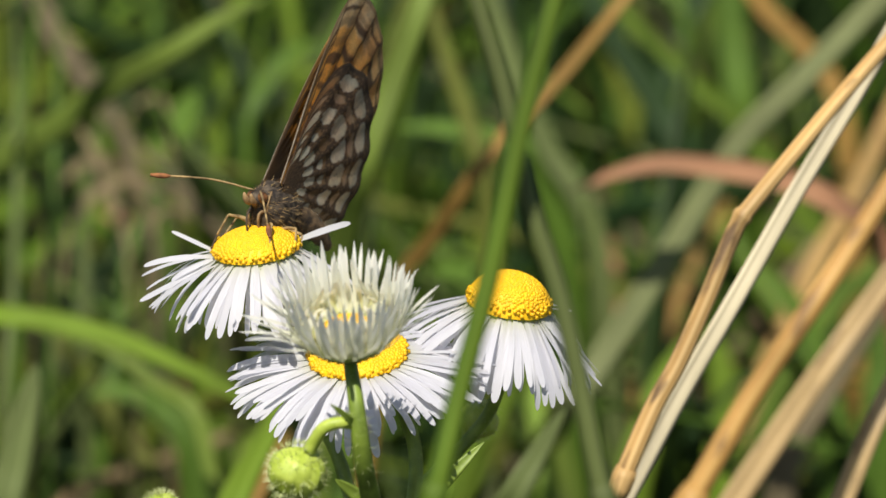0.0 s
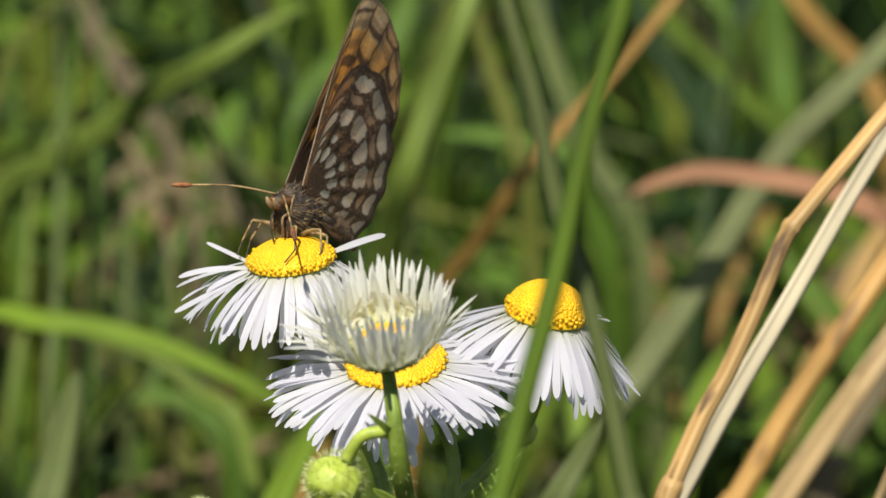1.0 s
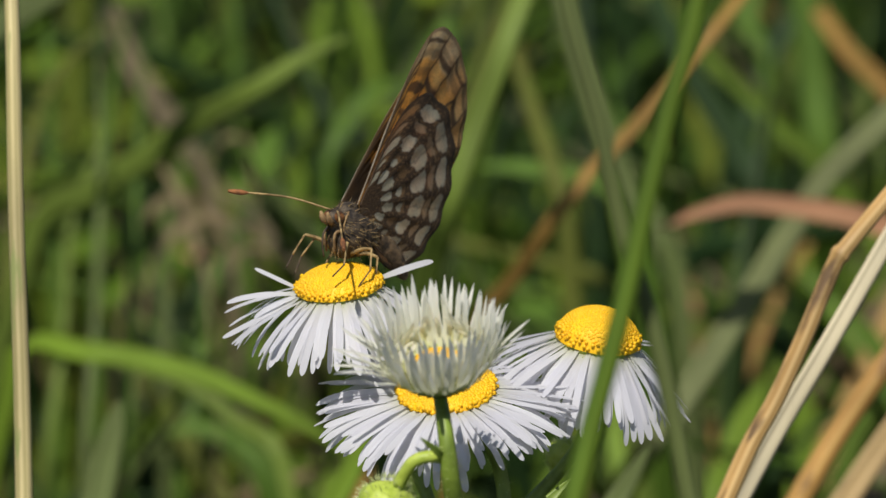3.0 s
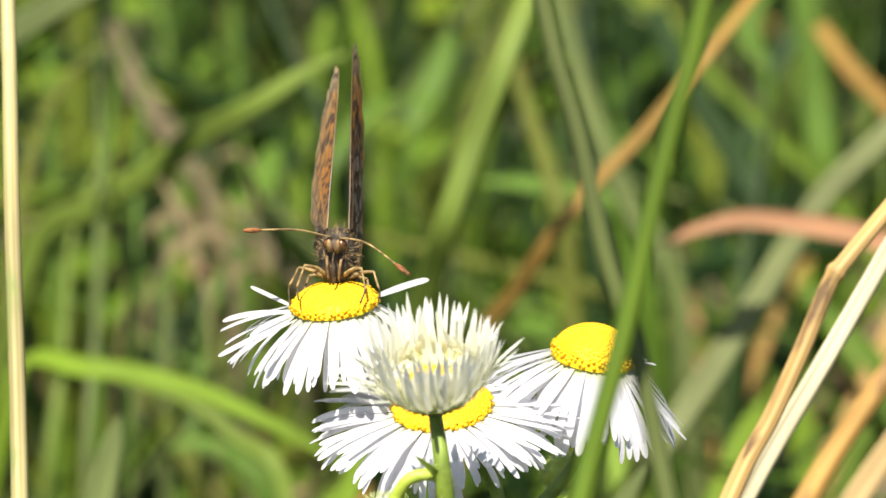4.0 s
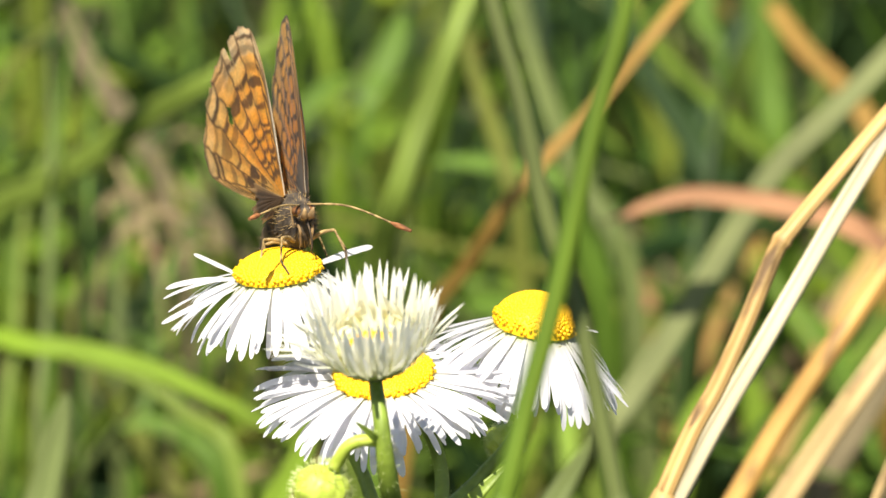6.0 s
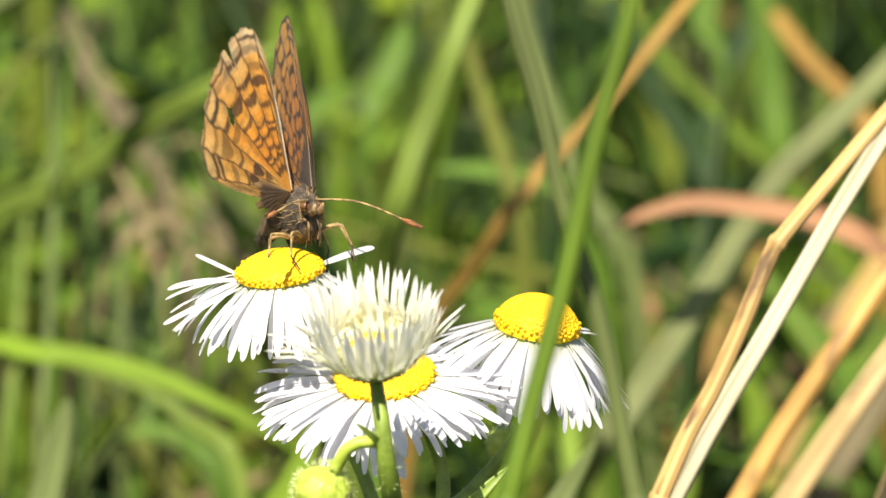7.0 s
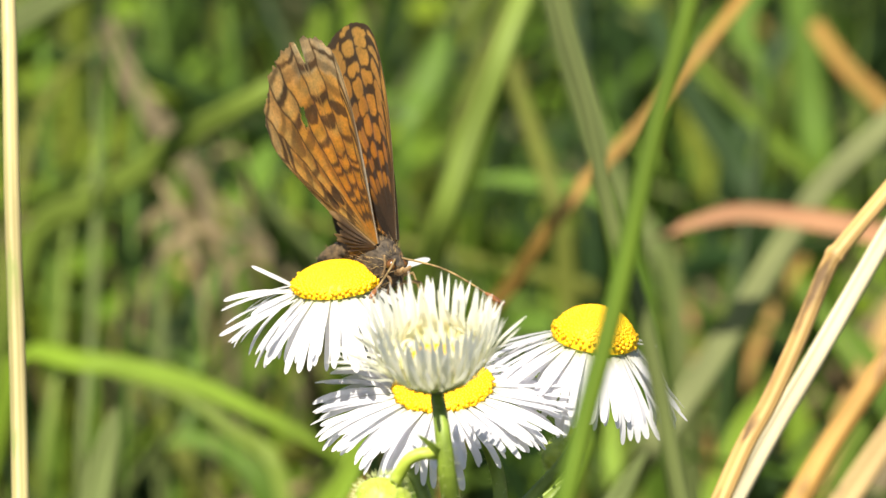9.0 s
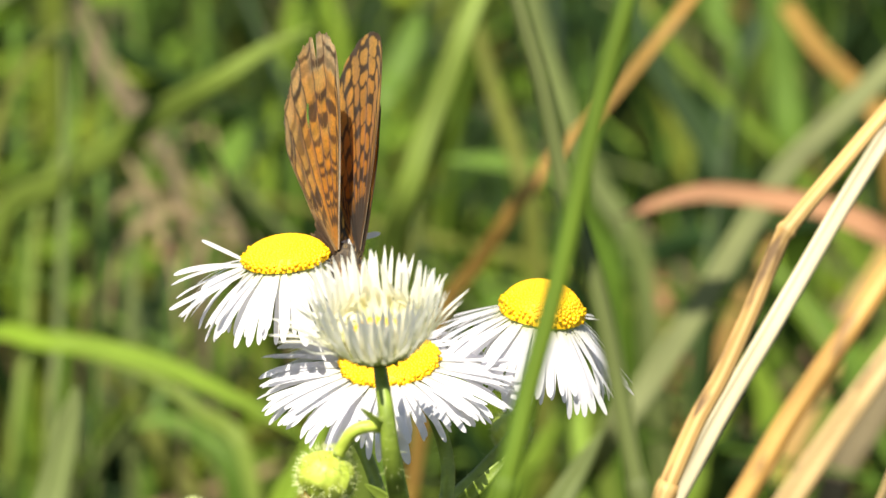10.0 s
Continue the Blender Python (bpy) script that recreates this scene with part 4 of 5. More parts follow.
plant_stem([FORK, Vector((-0.0108, -0.0028, 0.5220)), Vector((-0.0196, -0.0005, 0.5226)), Vector((-0.0235, 0.0003, 0.5250))], 0.00047, 0.00038, name="branch", hair=30)


def bract(points, width, face):
    bm = bmesh.new()
    ribbon(bm, [p - plant.location for p in spline(points, 10)], width, face, 0.3)
    return part("leaf", bm, STEM, plant, "small pointed green leaf")


bract([Vector((-0.0063, -0.0281, 0.5445)), Vector((-0.0071, -0.0297, 0.5461)), Vector((-0.0084, -0.0312, 0.5478))], 0.00065, (0, -1, 0.6))
bract([Vector((-0.0050, -0.0226, 0.5354)), Vector((-0.0067, -0.0231, 0.5372)), Vector((-0.0083, -0.0237, 0.5387))], 0.00121, (0, -1, 0.4))
bract([Vector((-0.0023, -0.0040, 0.5279)), Vector((0.0003, -0.0079, 0.5323)), Vector((0.0037, -0.0068, 0.5355))], 0.00140, (0, -1, 0.4))

# ---- the butterfly ----
MM = 0.001


def wing_material():
    m, nodes, links, b = material("scaled_wing", 0.62)
    at = nodes.new("ShaderNodeAttribute")
    at.attribute_name = "pattern"
    co = nodes.new("ShaderNodeTexCoord").outputs["Object"]
    grain = noise_tex(nodes, links, co, 5200, 3)
    wear = noise_tex(nodes, links, co, 420, 4)
    g = ramp(nodes, links, grain, [(0.3, (0.80, 0.80, 0.80)), (0.7, (1.15, 1.13, 1.1))]).outputs["Color"]
    w = ramp(nodes, links, wear, [(0.3, (0.82, 0.82, 0.82)), (0.7, (1.1, 1.1, 1.1))]).outputs["Color"]
    c = mix(nodes, links, "MULTIPLY", 1.0, mix(nodes, links, "MULTIPLY", 1.0, at.outputs["Color"], g), w)
    links.new(c, b.inputs["Base Color"])
    b.inputs["Sheen Weight"].default_value = 0.15
    bump(nodes, links, b, grain, 0.35, 0.00004)
    thin = nodes.new("ShaderNodeGamma")
    links.new(c, thin.inputs["Color"])
    thin.inputs["Gamma"].default_value = 0.62
    translucent(nodes, links, b, thin.outputs["Color"], 0.68)
    return m


def fur_material(name, dark, light):
    m, nodes, links, b = material(name, 0.8)
    co = nodes.new("ShaderNodeTexCoord").outputs["Object"]
    n = noise_tex(nodes, links, co, 1600, 4)
    links.new(ramp(nodes, links, n, [(0.35, dark), (0.68, light)]).outputs["Color"], b.inputs["Base Color"])
    bump(nodes, links, b, n, 0.8, 0.00015)
    return m


WING = wing_material()
FUR = fur_material("dark_brown_fur", (0.012, 0.008, 0.006), (0.10, 0.074, 0.048))
BELLY = fur_material("brown_abdomen_scales", (0.025, 0.017, 0.010), (0.17, 0.11, 0.055))
TAN = fur_material("tan_scales", (0.10, 0.055, 0.022), (0.34, 0.22, 0.10))
CLUB = fur_material("orange_brown_club", (0.12, 0.045, 0.014), (0.34, 0.13, 0.04))
LEGS = fur_material("ochre_leg", (0.12, 0.078, 0.028), (0.42, 0.29, 0.12))
DARK = fur_material("dark_leg", (0.02, 0.014, 0.01), (0.10, 0.065, 0.035))
EYE, _n, _l, _b = material("brown_eye", 0.25)
_f = noise_tex(_n, _l, _n.new("ShaderNodeTexCoord").outputs["Object"], 3000, 2)
_l.new(ramp(_n, _l, _f, [(0.3, (0.035, 0.015, 0.008)), (0.7, (0.17, 0.07, 0.02))]).outputs["Color"], _b.inputs["Base Color"])


def curve_of(pairs):
    """A smooth function through (x, y) pairs."""
    xs, ys = [p[0] for p in pairs], [p[1] for p in pairs]

    def f(x):
        x = min(max(x, xs[0]), xs[-1])
        i = max(j for j in range(len(xs) - 1) if xs[j] <= x)
        t = (x - xs[i]) / (xs[i + 1] - xs[i])
        m0 = (ys[i + 1] - ys[i - 1]) / (xs[i + 1] - xs[i - 1]) if i else (ys[1] - ys[0]) / (xs[1] - xs[0])
        k = i + 1
        m1 = (ys[k + 1] - ys[k - 1]) / (xs[k + 1] - xs[k - 1]) if k < len(xs) - 1 else (ys[k] - ys[k - 1]) / (xs[k] - xs[k - 1])
        h = xs[i + 1] - xs[i]
        return ((2 * t ** 3 - 3 * t * t + 1) * ys[i] + (t ** 3 - 2 * t * t + t) * h * m0 + (3 * t * t - 2 * t ** 3) * ys[k] + (t ** 3 - t * t) * h * m1)
    return f


def soft(a, b, x):
    t = min(max((x - a) / (b - a), 0.0), 1.0)
    return t * t * (3 - 2 * t)


BROWN, CHOC, CREAMY, ORANGE, AMBER, TANNED = (0.058, 0.036, 0.019), (0.145, 0.082, 0.04), (0.88, 0.84, 0.66), (0.70, 0.28, 0.03), (0.78, 0.43, 0.10), (0.46, 0.26, 0.10)


def cell(u, rho, centre, half, square=2.6, width=0.42):
    """1 inside a rounded cell between two veins, 0 outside. u: -0.5..0.5 across the space."""
    d = (abs(u) / width) ** square + (abs(rho - centre) / half) ** square
    return 1 - soft(0.75, 1.15, d)


def chance(*key):
    """A steady pseudo-random number 0..1 for a key."""
    return 0.5 + 0.5 * math.sin(sum(k * p for k, p in zip(key, (12.9898, 78.233, 37.719))) * 43.7585) ** 1


def space(f, n):
    """Which space between the veins, and where across it (-0.5..0.5)."""
    k = min(int(f * n), n - 1)
    return k, f * n - k - 0.5


def hind_under(f, rho, r):
    """Underside of the hindwing: dark brown, three rows of separate cream ovals with tan patches between, a worn rim."""
    f2 = f + 0.014 * noise.noise((f * 9, rho * 9, 5))
    k, u = space(min(max(f2, 0), 0.999), 8)
    u += 0.10 * noise.noise((f * 40, rho * 34, 11))
    rho2 = rho + 0.012 * noise.noise((f * 44, rho * 30, 12))
    j = (chance(k, 3) - 0.5) * 0.07
    c = blend(BROWN, CHOC, 0.5 + 0.5 * noise.noise((f * 34, rho * 26, 3)))
    c = blend(c, TANNED, 0.60 * soft(0.0, 0.45, noise.noise((f * 60, rho * 50, 9))))
    arch = 0.05 * math.cos((f - 0.45) * 4.2)
    tone = blend(CREAMY, (0.74, 0.69, 0.52), chance(k, 17))
    c = blend(c, blend(TANNED, tone, 0.3), 0.85 * cell(u, rho2, 0.725 + arch * 0.5 + j * 0.5, 0.036, 2.0, 0.36))
    c = blend(c, TANNED, 0.55 * cell(u, rho2, 0.43 + j, 0.045, 2.0, 0.36))
    if k < 7:
        c = blend(c, tone, cell(u, rho2, 0.27 + j, 0.062, 2.4, 0.41))
        c = blend(c, tone, 0.9 * cell(u, rho2, 0.405 + j, 0.034, 2.0, 0.3) * (1 if k % 3 != 2 else 0))
    c = blend(c, tone, cell(u, rho2, 0.565 + arch + j, 0.086 if k in (2, 3, 4) else 0.070, 2.5, 0.42))
    c = blend(c, TANNED if k in (0, 7) else tone, 0.95 * cell(u, rho2, 0.868 + j * 0.4, 0.060, 2.4, 0.42))
    c = blend(c, BROWN, 0.45 * soft(0.06, 0.02, abs(u)) * soft(0.35, 0.5, rho) * (1 if k in (2, 4) else 0))
    c = blend(c, BROWN, soft(0.955, 0.975, rho) * 0.8)
    return c


def bare(f, rho, r):
    """Worn brown membrane with a tan torn edge."""
    c = blend(BROWN, CHOC, 0.5 + 0.5 * noise.noise((f * 34, rho * 14, 7)))
    return blend(c, (0.42, 0.27, 0.12), max(soft(0.30, 0.36, rho + 0.03 * noise.noise((f * 20, rho * 9, 4))), soft(0.10, 0.03, f)) * 0.8)


def hind_top(f, rho, r):
    k = min(int(f * 8), 7)
    u = f * 8 - k - 0.5
    c = blend(BROWN, (0.02, 0.013, 0.009), 0.5)
    for centre, half in ((0.58, 0.05), (0.71, 0.045), (0.84, 0.04)):
        c = blend(c, ORANGE, cell(u, rho, centre, half) * soft(0.4, 0.55, rho))
    return c


def fore_under(f, rho, r):
    """Underside of the forewing: amber cells between thin veins, few dark cross marks, rows of cream cells at the tip."""
    g = min(max(f, 0.0) ** 0.85 + 0.018 * noise.noise((f * 11, rho * 11, 2)), 0.999)
    k, u = space(max(g, 0.0), 9)
    bow = 0.020 * (1 - (u * 2) ** 2)
    rho2 = rho + 0.012 * noise.noise((f * 24, rho * 18, 6)) + bow
    # towards the front edge the outer bands lie closer to the tip
    out = 0.012 * math.sin(k * 2.3)
    c = blend((0.86, 0.34, 0.035), (0.87, 0.42, 0.06), soft(0.25, 0.6, rho))
    c = blend(c, (0.84, 0.49, 0.12), soft(0.35, 0.75, f) * 0.85)
    c = blend(c, (0.85, 0.54, 0.17), soft(0.70, 0.80, rho2) * (0.5 + 0.5 * chance(k, 4)))
    pale = max(soft(0.40, 0.22, f) * soft(0.83, 0.86, rho2), 0.3 * soft(0.865, 0.885, rho2 - out))
    c = blend(c, (0.86, 0.74, 0.50), pale * (0.6 + 0.3 * chance(k, 9)))
    c = blend(c, (0.80, 0.56, 0.20), 0.35 * soft(0.0, 0.5, noise.noise((f * 11, rho * 10, 4))))
    marks = 0.0
    for at, wide, much in ((0.955, 0.012, 0.9), (0.862, 0.021, 0.95), (0.742, 0.022, 0.95)):
        much *= 0.55 + 0.45 * soft(0.2, 0.5, chance(k, int(at * 50)))
        marks = max(marks, much * (1 - soft(wide * 0.6, wide * 1.5, abs(rho2 - out - at - 0.06 * (chance(int(at * 30), k) - 0.5)))))
    # broken middle band, stronger towards the front edge
    j = (chance(k, 1) - 0.5) * 0.07
    marks = max(marks, (0.9 if k < 4 else 0.6) * cell(u, rho2, 0.645 + j, 0.030 + 0.022 * chance(k, 6), 2.2, 0.52))
    marks = max(marks, (0.85 if chance(k, 8) > 0.3 else 0.3) * (1 - soft(0.012, 0.026, abs(rho2 - 0.50 - j))))
    if k < 4:
        for at, wide in ((0.435, 0.010), (0.375, 0.011), (0.285, 0.015), (0.225, 0.012), (0.15, 0.02)):
            marks = max(marks, 0.9 * (1 - soft(wide * 0.6, wide * 1.6, abs(rho2 - at - 0.02 * chance(k, int(at * 40)) + 0.01))))
    if k in (5, 6):
        marks = max(marks, 0.95 * cell(u, rho2, 0.40 - 0.05 * (k == 5), 0.06, 2.0, 0.5), 0.8 * cell(u, rho2, 0.24, 0.04, 2.0, 0.5))
    c = blend(c, (0.085, 0.046, 0.022), marks)
    c = blend(c, (0.30, 0.17, 0.07), 0.35 * soft(0.05, 0.5, noise.noise((f * 26, rho * 30, 14))))
    edge = (0.5 - abs(u)) * (0.25 + rho)
    c = blend(c, (0.11, 0.060, 0.028), 0.95 * (1 - soft(0.020, 0.060 + 0.03 * soft(0.7, 0.9, rho), edge)) * soft(0.06, 0.2, rho))
    c = blend(c, (0.84, 0.76, 0.58), soft(0.945, 0.965, f) * 0.85)
    c = blend(c, (0.20, 0.13, 0.07), soft(0.06, 0.03, f) * 0.85)
    c = blend(c, (0.80, 0.72, 0.56), soft(0.030, 0.012, f) * 0.85)
    return blend(c, (0.30, 0.20, 0.11), soft(0.97, 0.985, rho) * 0.8)


def fore_top(f, rho, r):
    """Upper side of the forewing: orange cells in rows between dark bands and veins."""
    g = min(max(f, 0.0) ** 0.85 + 0.016 * noise.noise((f * 14, rho * 14, 8)), 0.999)
    k, u = space(max(g, 0.0), 11)
    rho2 = rho + 0.02 * noise.noise((f * 22, rho * 18, 9))
    c = blend(BROWN, CHOC, 0.35)
    for n, (centre, half, tone) in enumerate(((0.28, 0.04, 0.2), (0.40, 0.04, 0.1), (0.515, 0.046, 0.4), (0.63, 0.046, 0.5), (0.735, 0.042, 0.7), (0.825, 0.036, 0.85), (0.905, 0.030, 1.0), (0.965, 0.016, 1.0))):
        j = (chance(k, n, 3) - 0.5) * 0.05
        size = half * (0.75 + 0.4 * chance(n, k))
        shown = 1.0 if centre > 0.6 else soft(0.04, 0.08, f)
        c = blend(c, blend(ORANGE, AMBER, tone), shown * cell(u, rho2, centre + j, size, 3.6, 0.45) * soft(0.16, 0.32, rho))
    c = blend(c, (0.022, 0.014, 0.009), soft(0.42, 0.58, f) * soft(0.4, 0.25, rho) * 0.6)
    c = blend(c, (0.13, 0.078, 0.04), soft(0.045, 0.015, f) * 0.9)
    return c


FORE = curve_of([(-7, 7), (-4.5, 13.4), (-2, 16.9), (1, 18.3), (4, 18.75), (9, 18.95), (17, 18.6), (27.5, 17.6), (38.5, 15.9), (46, 14.3), (49.5, 12.4), (53, 9.2), (58.5, 5.6), (68, 3.0)])
HIND = curve_of([(98, 5), (103, 9.5), (109, 12.2), (118, 13.8), (130, 14.6), (142, 14.4), (155, 13.7), (168, 12.7), (180, 11.5), (192, 10.2), (204, 8.2), (212, 5.0)])


def wing(side, edge, a0, a1, zero, under, top, n_a, n_r, shift, torn=None, scallop=0.0, hole=None):
    """A wing in its own plane (x forward, z up, base at 0): two scaled skins on veins, closed at the rim.
    edge(angle) gives the radius in mm; torn(fraction, angle) -> None or the share that is left."""
    verts, colors, faces = [], [], []
    for skin in (0, 1):
        for i in range(n_a + 1):
            f = i / n_a
            ang = a0 + (a1 - a0) * f
            rim = edge(ang) * (1 - scallop * (0.5 - 0.5 * math.cos(f * 16 * math.pi)))
            rim *= 1 + 0.006 * noise.noise((f * 60, side, 1))
            keep = torn(f, ang) if torn else 1.0
            for j in range(n_r + 1):
                rho = j / n_r
                r = (0.25 + (rim * keep - 0.25) * rho) * MM
                share = rho * keep
                a = radians(zero + ang)
                camber = 0.35 * math.sin(f * math.pi) * math.sin(rho * 2.2) + 0.05 * math.sin(f * 16 * math.pi + math.pi / 2) * soft(0.1, 0.4, rho)
                thick = (0.035 + 0.05 * (1 - rho)) * (0 if j == n_r or i in (0, n_a) else 1)
                verts.append((r * math.cos(a), side * (shift + camber + (thick if skin else -thick)) * MM, r * math.sin(a)))
                colors.append((under if skin else top)(f, share, r))
    rows, size = n_r + 1, (n_a + 1) * (n_r + 1)
    for skin in (0, 1):
        for i in range(n_a):
            for j in range(n_r):
                if hole and hole(i / n_a, j / n_r):
                    continue
                q = [skin * size + p for p in (i * rows + j, (i + 1) * rows + j, (i + 1) * rows + j + 1, i * rows + j + 1)]
                faces.append(q if (skin == 1) == (side > 0) else q[::-1])
    me = bpy.data.meshes.new("wing")
    me.from_pydata(verts, [], faces)
    at = me.color_attributes.new("pattern", "FLOAT_COLOR", "POINT")
    at.data.foreach_set("color", [x for c in colors for x in (*c, 1.0)])
    me.polygons.foreach_set("use_smooth", [True] * len(faces))
    me.materials.append(WING)
    return me


def torn_tip(f, ang):
    """A slit beside the tip of the worn forewing, and a frayed rim."""
    keep = 1 - 0.10 * soft(0.015, 0.004, abs(f - 0.235)) - 0.02 * soft(0.05, 0.02, abs(f - 0.52)) - 0.03 * soft(0.008, 0.003, abs(f - 0.40))
    return keep - 0.014 * abs(math.sin(f * 47)) - 0.008 * abs(math.sin(f * 113))


def torn_hole(f, rho):
    """A ragged slit worn through between two veins."""
    return ((f - 0.395 - 0.012 * math.sin(rho * 40)) / 0.030) ** 2 + ((rho - 0.70) / 0.055) ** 2 < 1 + 0.35 * math.sin(f * 300)


def stub(f, ang):
    return 0.36 + 0.05 * math.sin(f * 17) + 0.02 * math.sin(f * 61 + 1)


butterfly = new("butterfly")
tagged(butterfly, "worn orange-brown checkered butterfly on a daisy, one hindwing torn", "butterfly")


def wing_part(name, mesh, label):
    ob = new(name, mesh)
    ob.parent = butterfly
    return tagged(ob, label)


fore_left = wing_part("forewing", wing(1, FORE, -7, 68, 97, fore_under, fore_top, 190, 120, 0.0), "orange checkered forewing with a cream tip")
fore_right = wing_part("forewing", wing(-1, FORE, -7, 68, 97, fore_under, fore_top, 190, 120, 0.0, torn_tip, hole=torn_hole), "orange checkered forewing with a notched rim")
hind_left = wing_part("hindwing", wing(1, HIND, 98, 212, 0, hind_under, hind_top, 190, 120, 0.28, scallop=0.022), "dark brown hindwing with cream spots")
hind_right = wing_part("hindwing", wing(-1, HIND, 150, 212, 0, bare, bare, 80, 50, 0.2, stub), "torn stub of a dark hindwing")


def lump(bm, rows, sides=18, seed=0, rough=0.0):
    """A round body along x: rows of (x, half width, half height, z) in mm."""
    rings = []
    for x, w, h, z in rows:
        ring = []
        for k in range(sides):
            a = 2 * math.pi * k / sides
            s = 1 + rough * noise.noise((x * 2, math.cos(a) * 3 + seed, math.sin(a) * 3))
            ring.append(bm.verts.new(Vector((x, w * s * math.cos(a), z + h * s * math.sin(a))) * MM))
        rings.append(ring)
    for a, b in zip(rings, rings[1:]):
        for k in range(sides):
            bm.faces.new((a[k], a[(k + 1) % sides], b[(k + 1) % sides], b[k])).smooth = True
    bm.faces.new(rings[0][::-1])
    bm.faces.new(rings[-1])


def fuzz(rows, count, length, seed, mat, parent):
    """Short fur over a lump."""
    r = random.Random(seed)
    bm = bmesh.new()
    spots = []
    for _ in range(count):
        i = r.randrange(len(rows) - 1)
        t, a = r.random(), r.uniform(0, 2 * math.pi)
        x, w, h, z = (p + (q - p) * t for p, q in zip(rows[i], rows[i + 1]))
        n = Vector((-0.5, math.cos(a), math.sin(a)))
        spots.append((Vector((x, w * math.cos(a), z + h * math.sin(a))) * MM, n))
    hairs(bm, spots, length * MM, r, 0.045)
    return part("fur", bm, mat, parent)


THORAX = [(-2.6, 0.6, 0.8, -0.7), (-2.2, 1.05, 1.45, -0.8), (-1.2, 1.4, 2.05, -0.95), (0.2, 1.6, 2.4, -1.05), (1.2, 1.5, 2.3, -1.0), (1.9, 1.15, 1.8, -0.8), (2.3, 0.65, 1.0, -0.5)]
bm = bmesh.new()
lump(bm, THORAX, 20, 1, 0.12)
thorax = part("thorax", bm, FUR, butterfly, "furry dark brown thorax")
fuzz(THORAX, 420, 0.6, 5, FUR, thorax)
fuzz(THORAX, 170, 0.75, 6, LEGS, thorax)
fuzz(THORAX, 60, 0.7, 16, TAN, thorax)
ABDOMEN = [(-1.8 - 0.47 * i, 1.05 * math.sin(0.75 + i * 0.145) ** 0.8 * (1.0 if i % 2 else 0.93), 1.25 * math.sin(0.75 + i * 0.145) ** 0.8 * (1.0 if i % 2 else 0.93), -0.75 - 0.05 * i - 0.008 * i * i) for i in range(15)]
bm = bmesh.new()
lump(bm, ABDOMEN, 18, 2, 0.06)
abdomen = part("abdomen", bm, BELLY, butterfly, "brown ringed abdomen")
fuzz(ABDOMEN, 260, 0.45, 7, BELLY, abdomen)
ANTENNAE = []
HEAD = [(1.9, 0.5, 0.55, -0.4), (2.2, 0.75, 0.8, -0.4), (2.6, 0.8, 0.82, -0.45), (3.0, 0.6, 0.62, -0.5), (3.2, 0.3, 0.3, -0.55)]
bm = bmesh.new()
lump(bm, HEAD, 16, 3, 0.1)
head = part("head", bm, FUR, butterfly, "small furry brown head")
fuzz(HEAD, 130, 0.5, 8, FUR, head)
fuzz(HEAD, 50, 0.5, 9, TAN, head)
for side in (1, -1):
    bm = bmesh.new()
    bmesh.ops.create_uvsphere(bm, u_segments=16, v_segments=12, radius=0.5 * MM)
    for f in bm.faces:
        f.smooth = True
    eye = part("eye", bm, EYE, head, "shiny dark brown eye")
    eye.location = Vector((2.6, 0.56 * side, -0.3)) * MM
    bm = bmesh.new()
    tube(bm, spline([Vector((2.8, 0.25 * side, -0.9)) * MM, Vector((3.5, 0.33 * side, -0.75)) * MM, Vector((4.0, 0.38 * side, -0.2)) * MM], 8), lambda t: MM * (0.22 + 0.10 * math.sin(t * 3)) * (1 - 0.6 * t ** 3), 8)
    part("palp", bm, TAN, head, "pale orange palp")
    bm = bmesh.new()
    line = spline([Vector((2.8, 0.35 * side, 0.2)) * MM, Vector((5.4, 2.9 * side, -0.5 if side > 0 else 0.3)) * MM, Vector((8.3, 6.7 * side, -3.2 if side > 0 else -0.4)) * MM], 30)
    tube(bm, line, lambda t: MM * (0.085 + 0.012 * (round(t * 30) % 2)), 6)
    antenna = part("antenna", bm, LEGS, head, "thin ringed antenna")
    ANTENNAE.append((antenna, side))
    bm = bmesh.new()
    tip = spline([line[-5], line[-3], line[-1] + (line[-1] - line[-2]) * 1.2], 10)
    tube(bm, tip, lambda t: MM * (0.09 + 0.15 * math.sin(min(1, t * 1.1) * 2.7) ** 1.2), 8)
    part("club", bm, CLUB, antenna, "orange-brown antenna club")
bm = bmesh.new()
tube(bm, spline([Vector(p) * MM for p in ((3.0, 0, -1.1), (3.4, 0, -2.0), (3.2, 0.1, -3.0), (2.7, 0.1, -3.8))], 12), 0.09 * MM, 6)
part("proboscis", bm, DARK, butterfly, "thin dark proboscis")
# the small brush-like forelegs, folded before the breast
for side in (1, -1):
    bm = bmesh.new()
    tube(bm, spline([Vector(p) * MM for p in ((1.8, 0.7 * side, -1.2), (2.6, 0.6 * side, -1.7), (2.2, 0.5 * side, -2.7), (1.9, 0.42 * side, -3.2))], 12), lambda t: MM * (0.15 - 0.05 * t), 7)
    part("foreleg", bm, TAN, butterfly, "short folded tan foreleg")
    bm = bmesh.new()
    tube(bm, spline([Vector(p) * MM for p in ((1.9, 0.85 * side, 0.4), (2.2, 0.95 * side, -0.5), (1.9, 0.85 * side, -1.5))], 8), MM * 0.10, 6)
    part("collar", bm, TAN, thorax, "pale tan collar stripe")
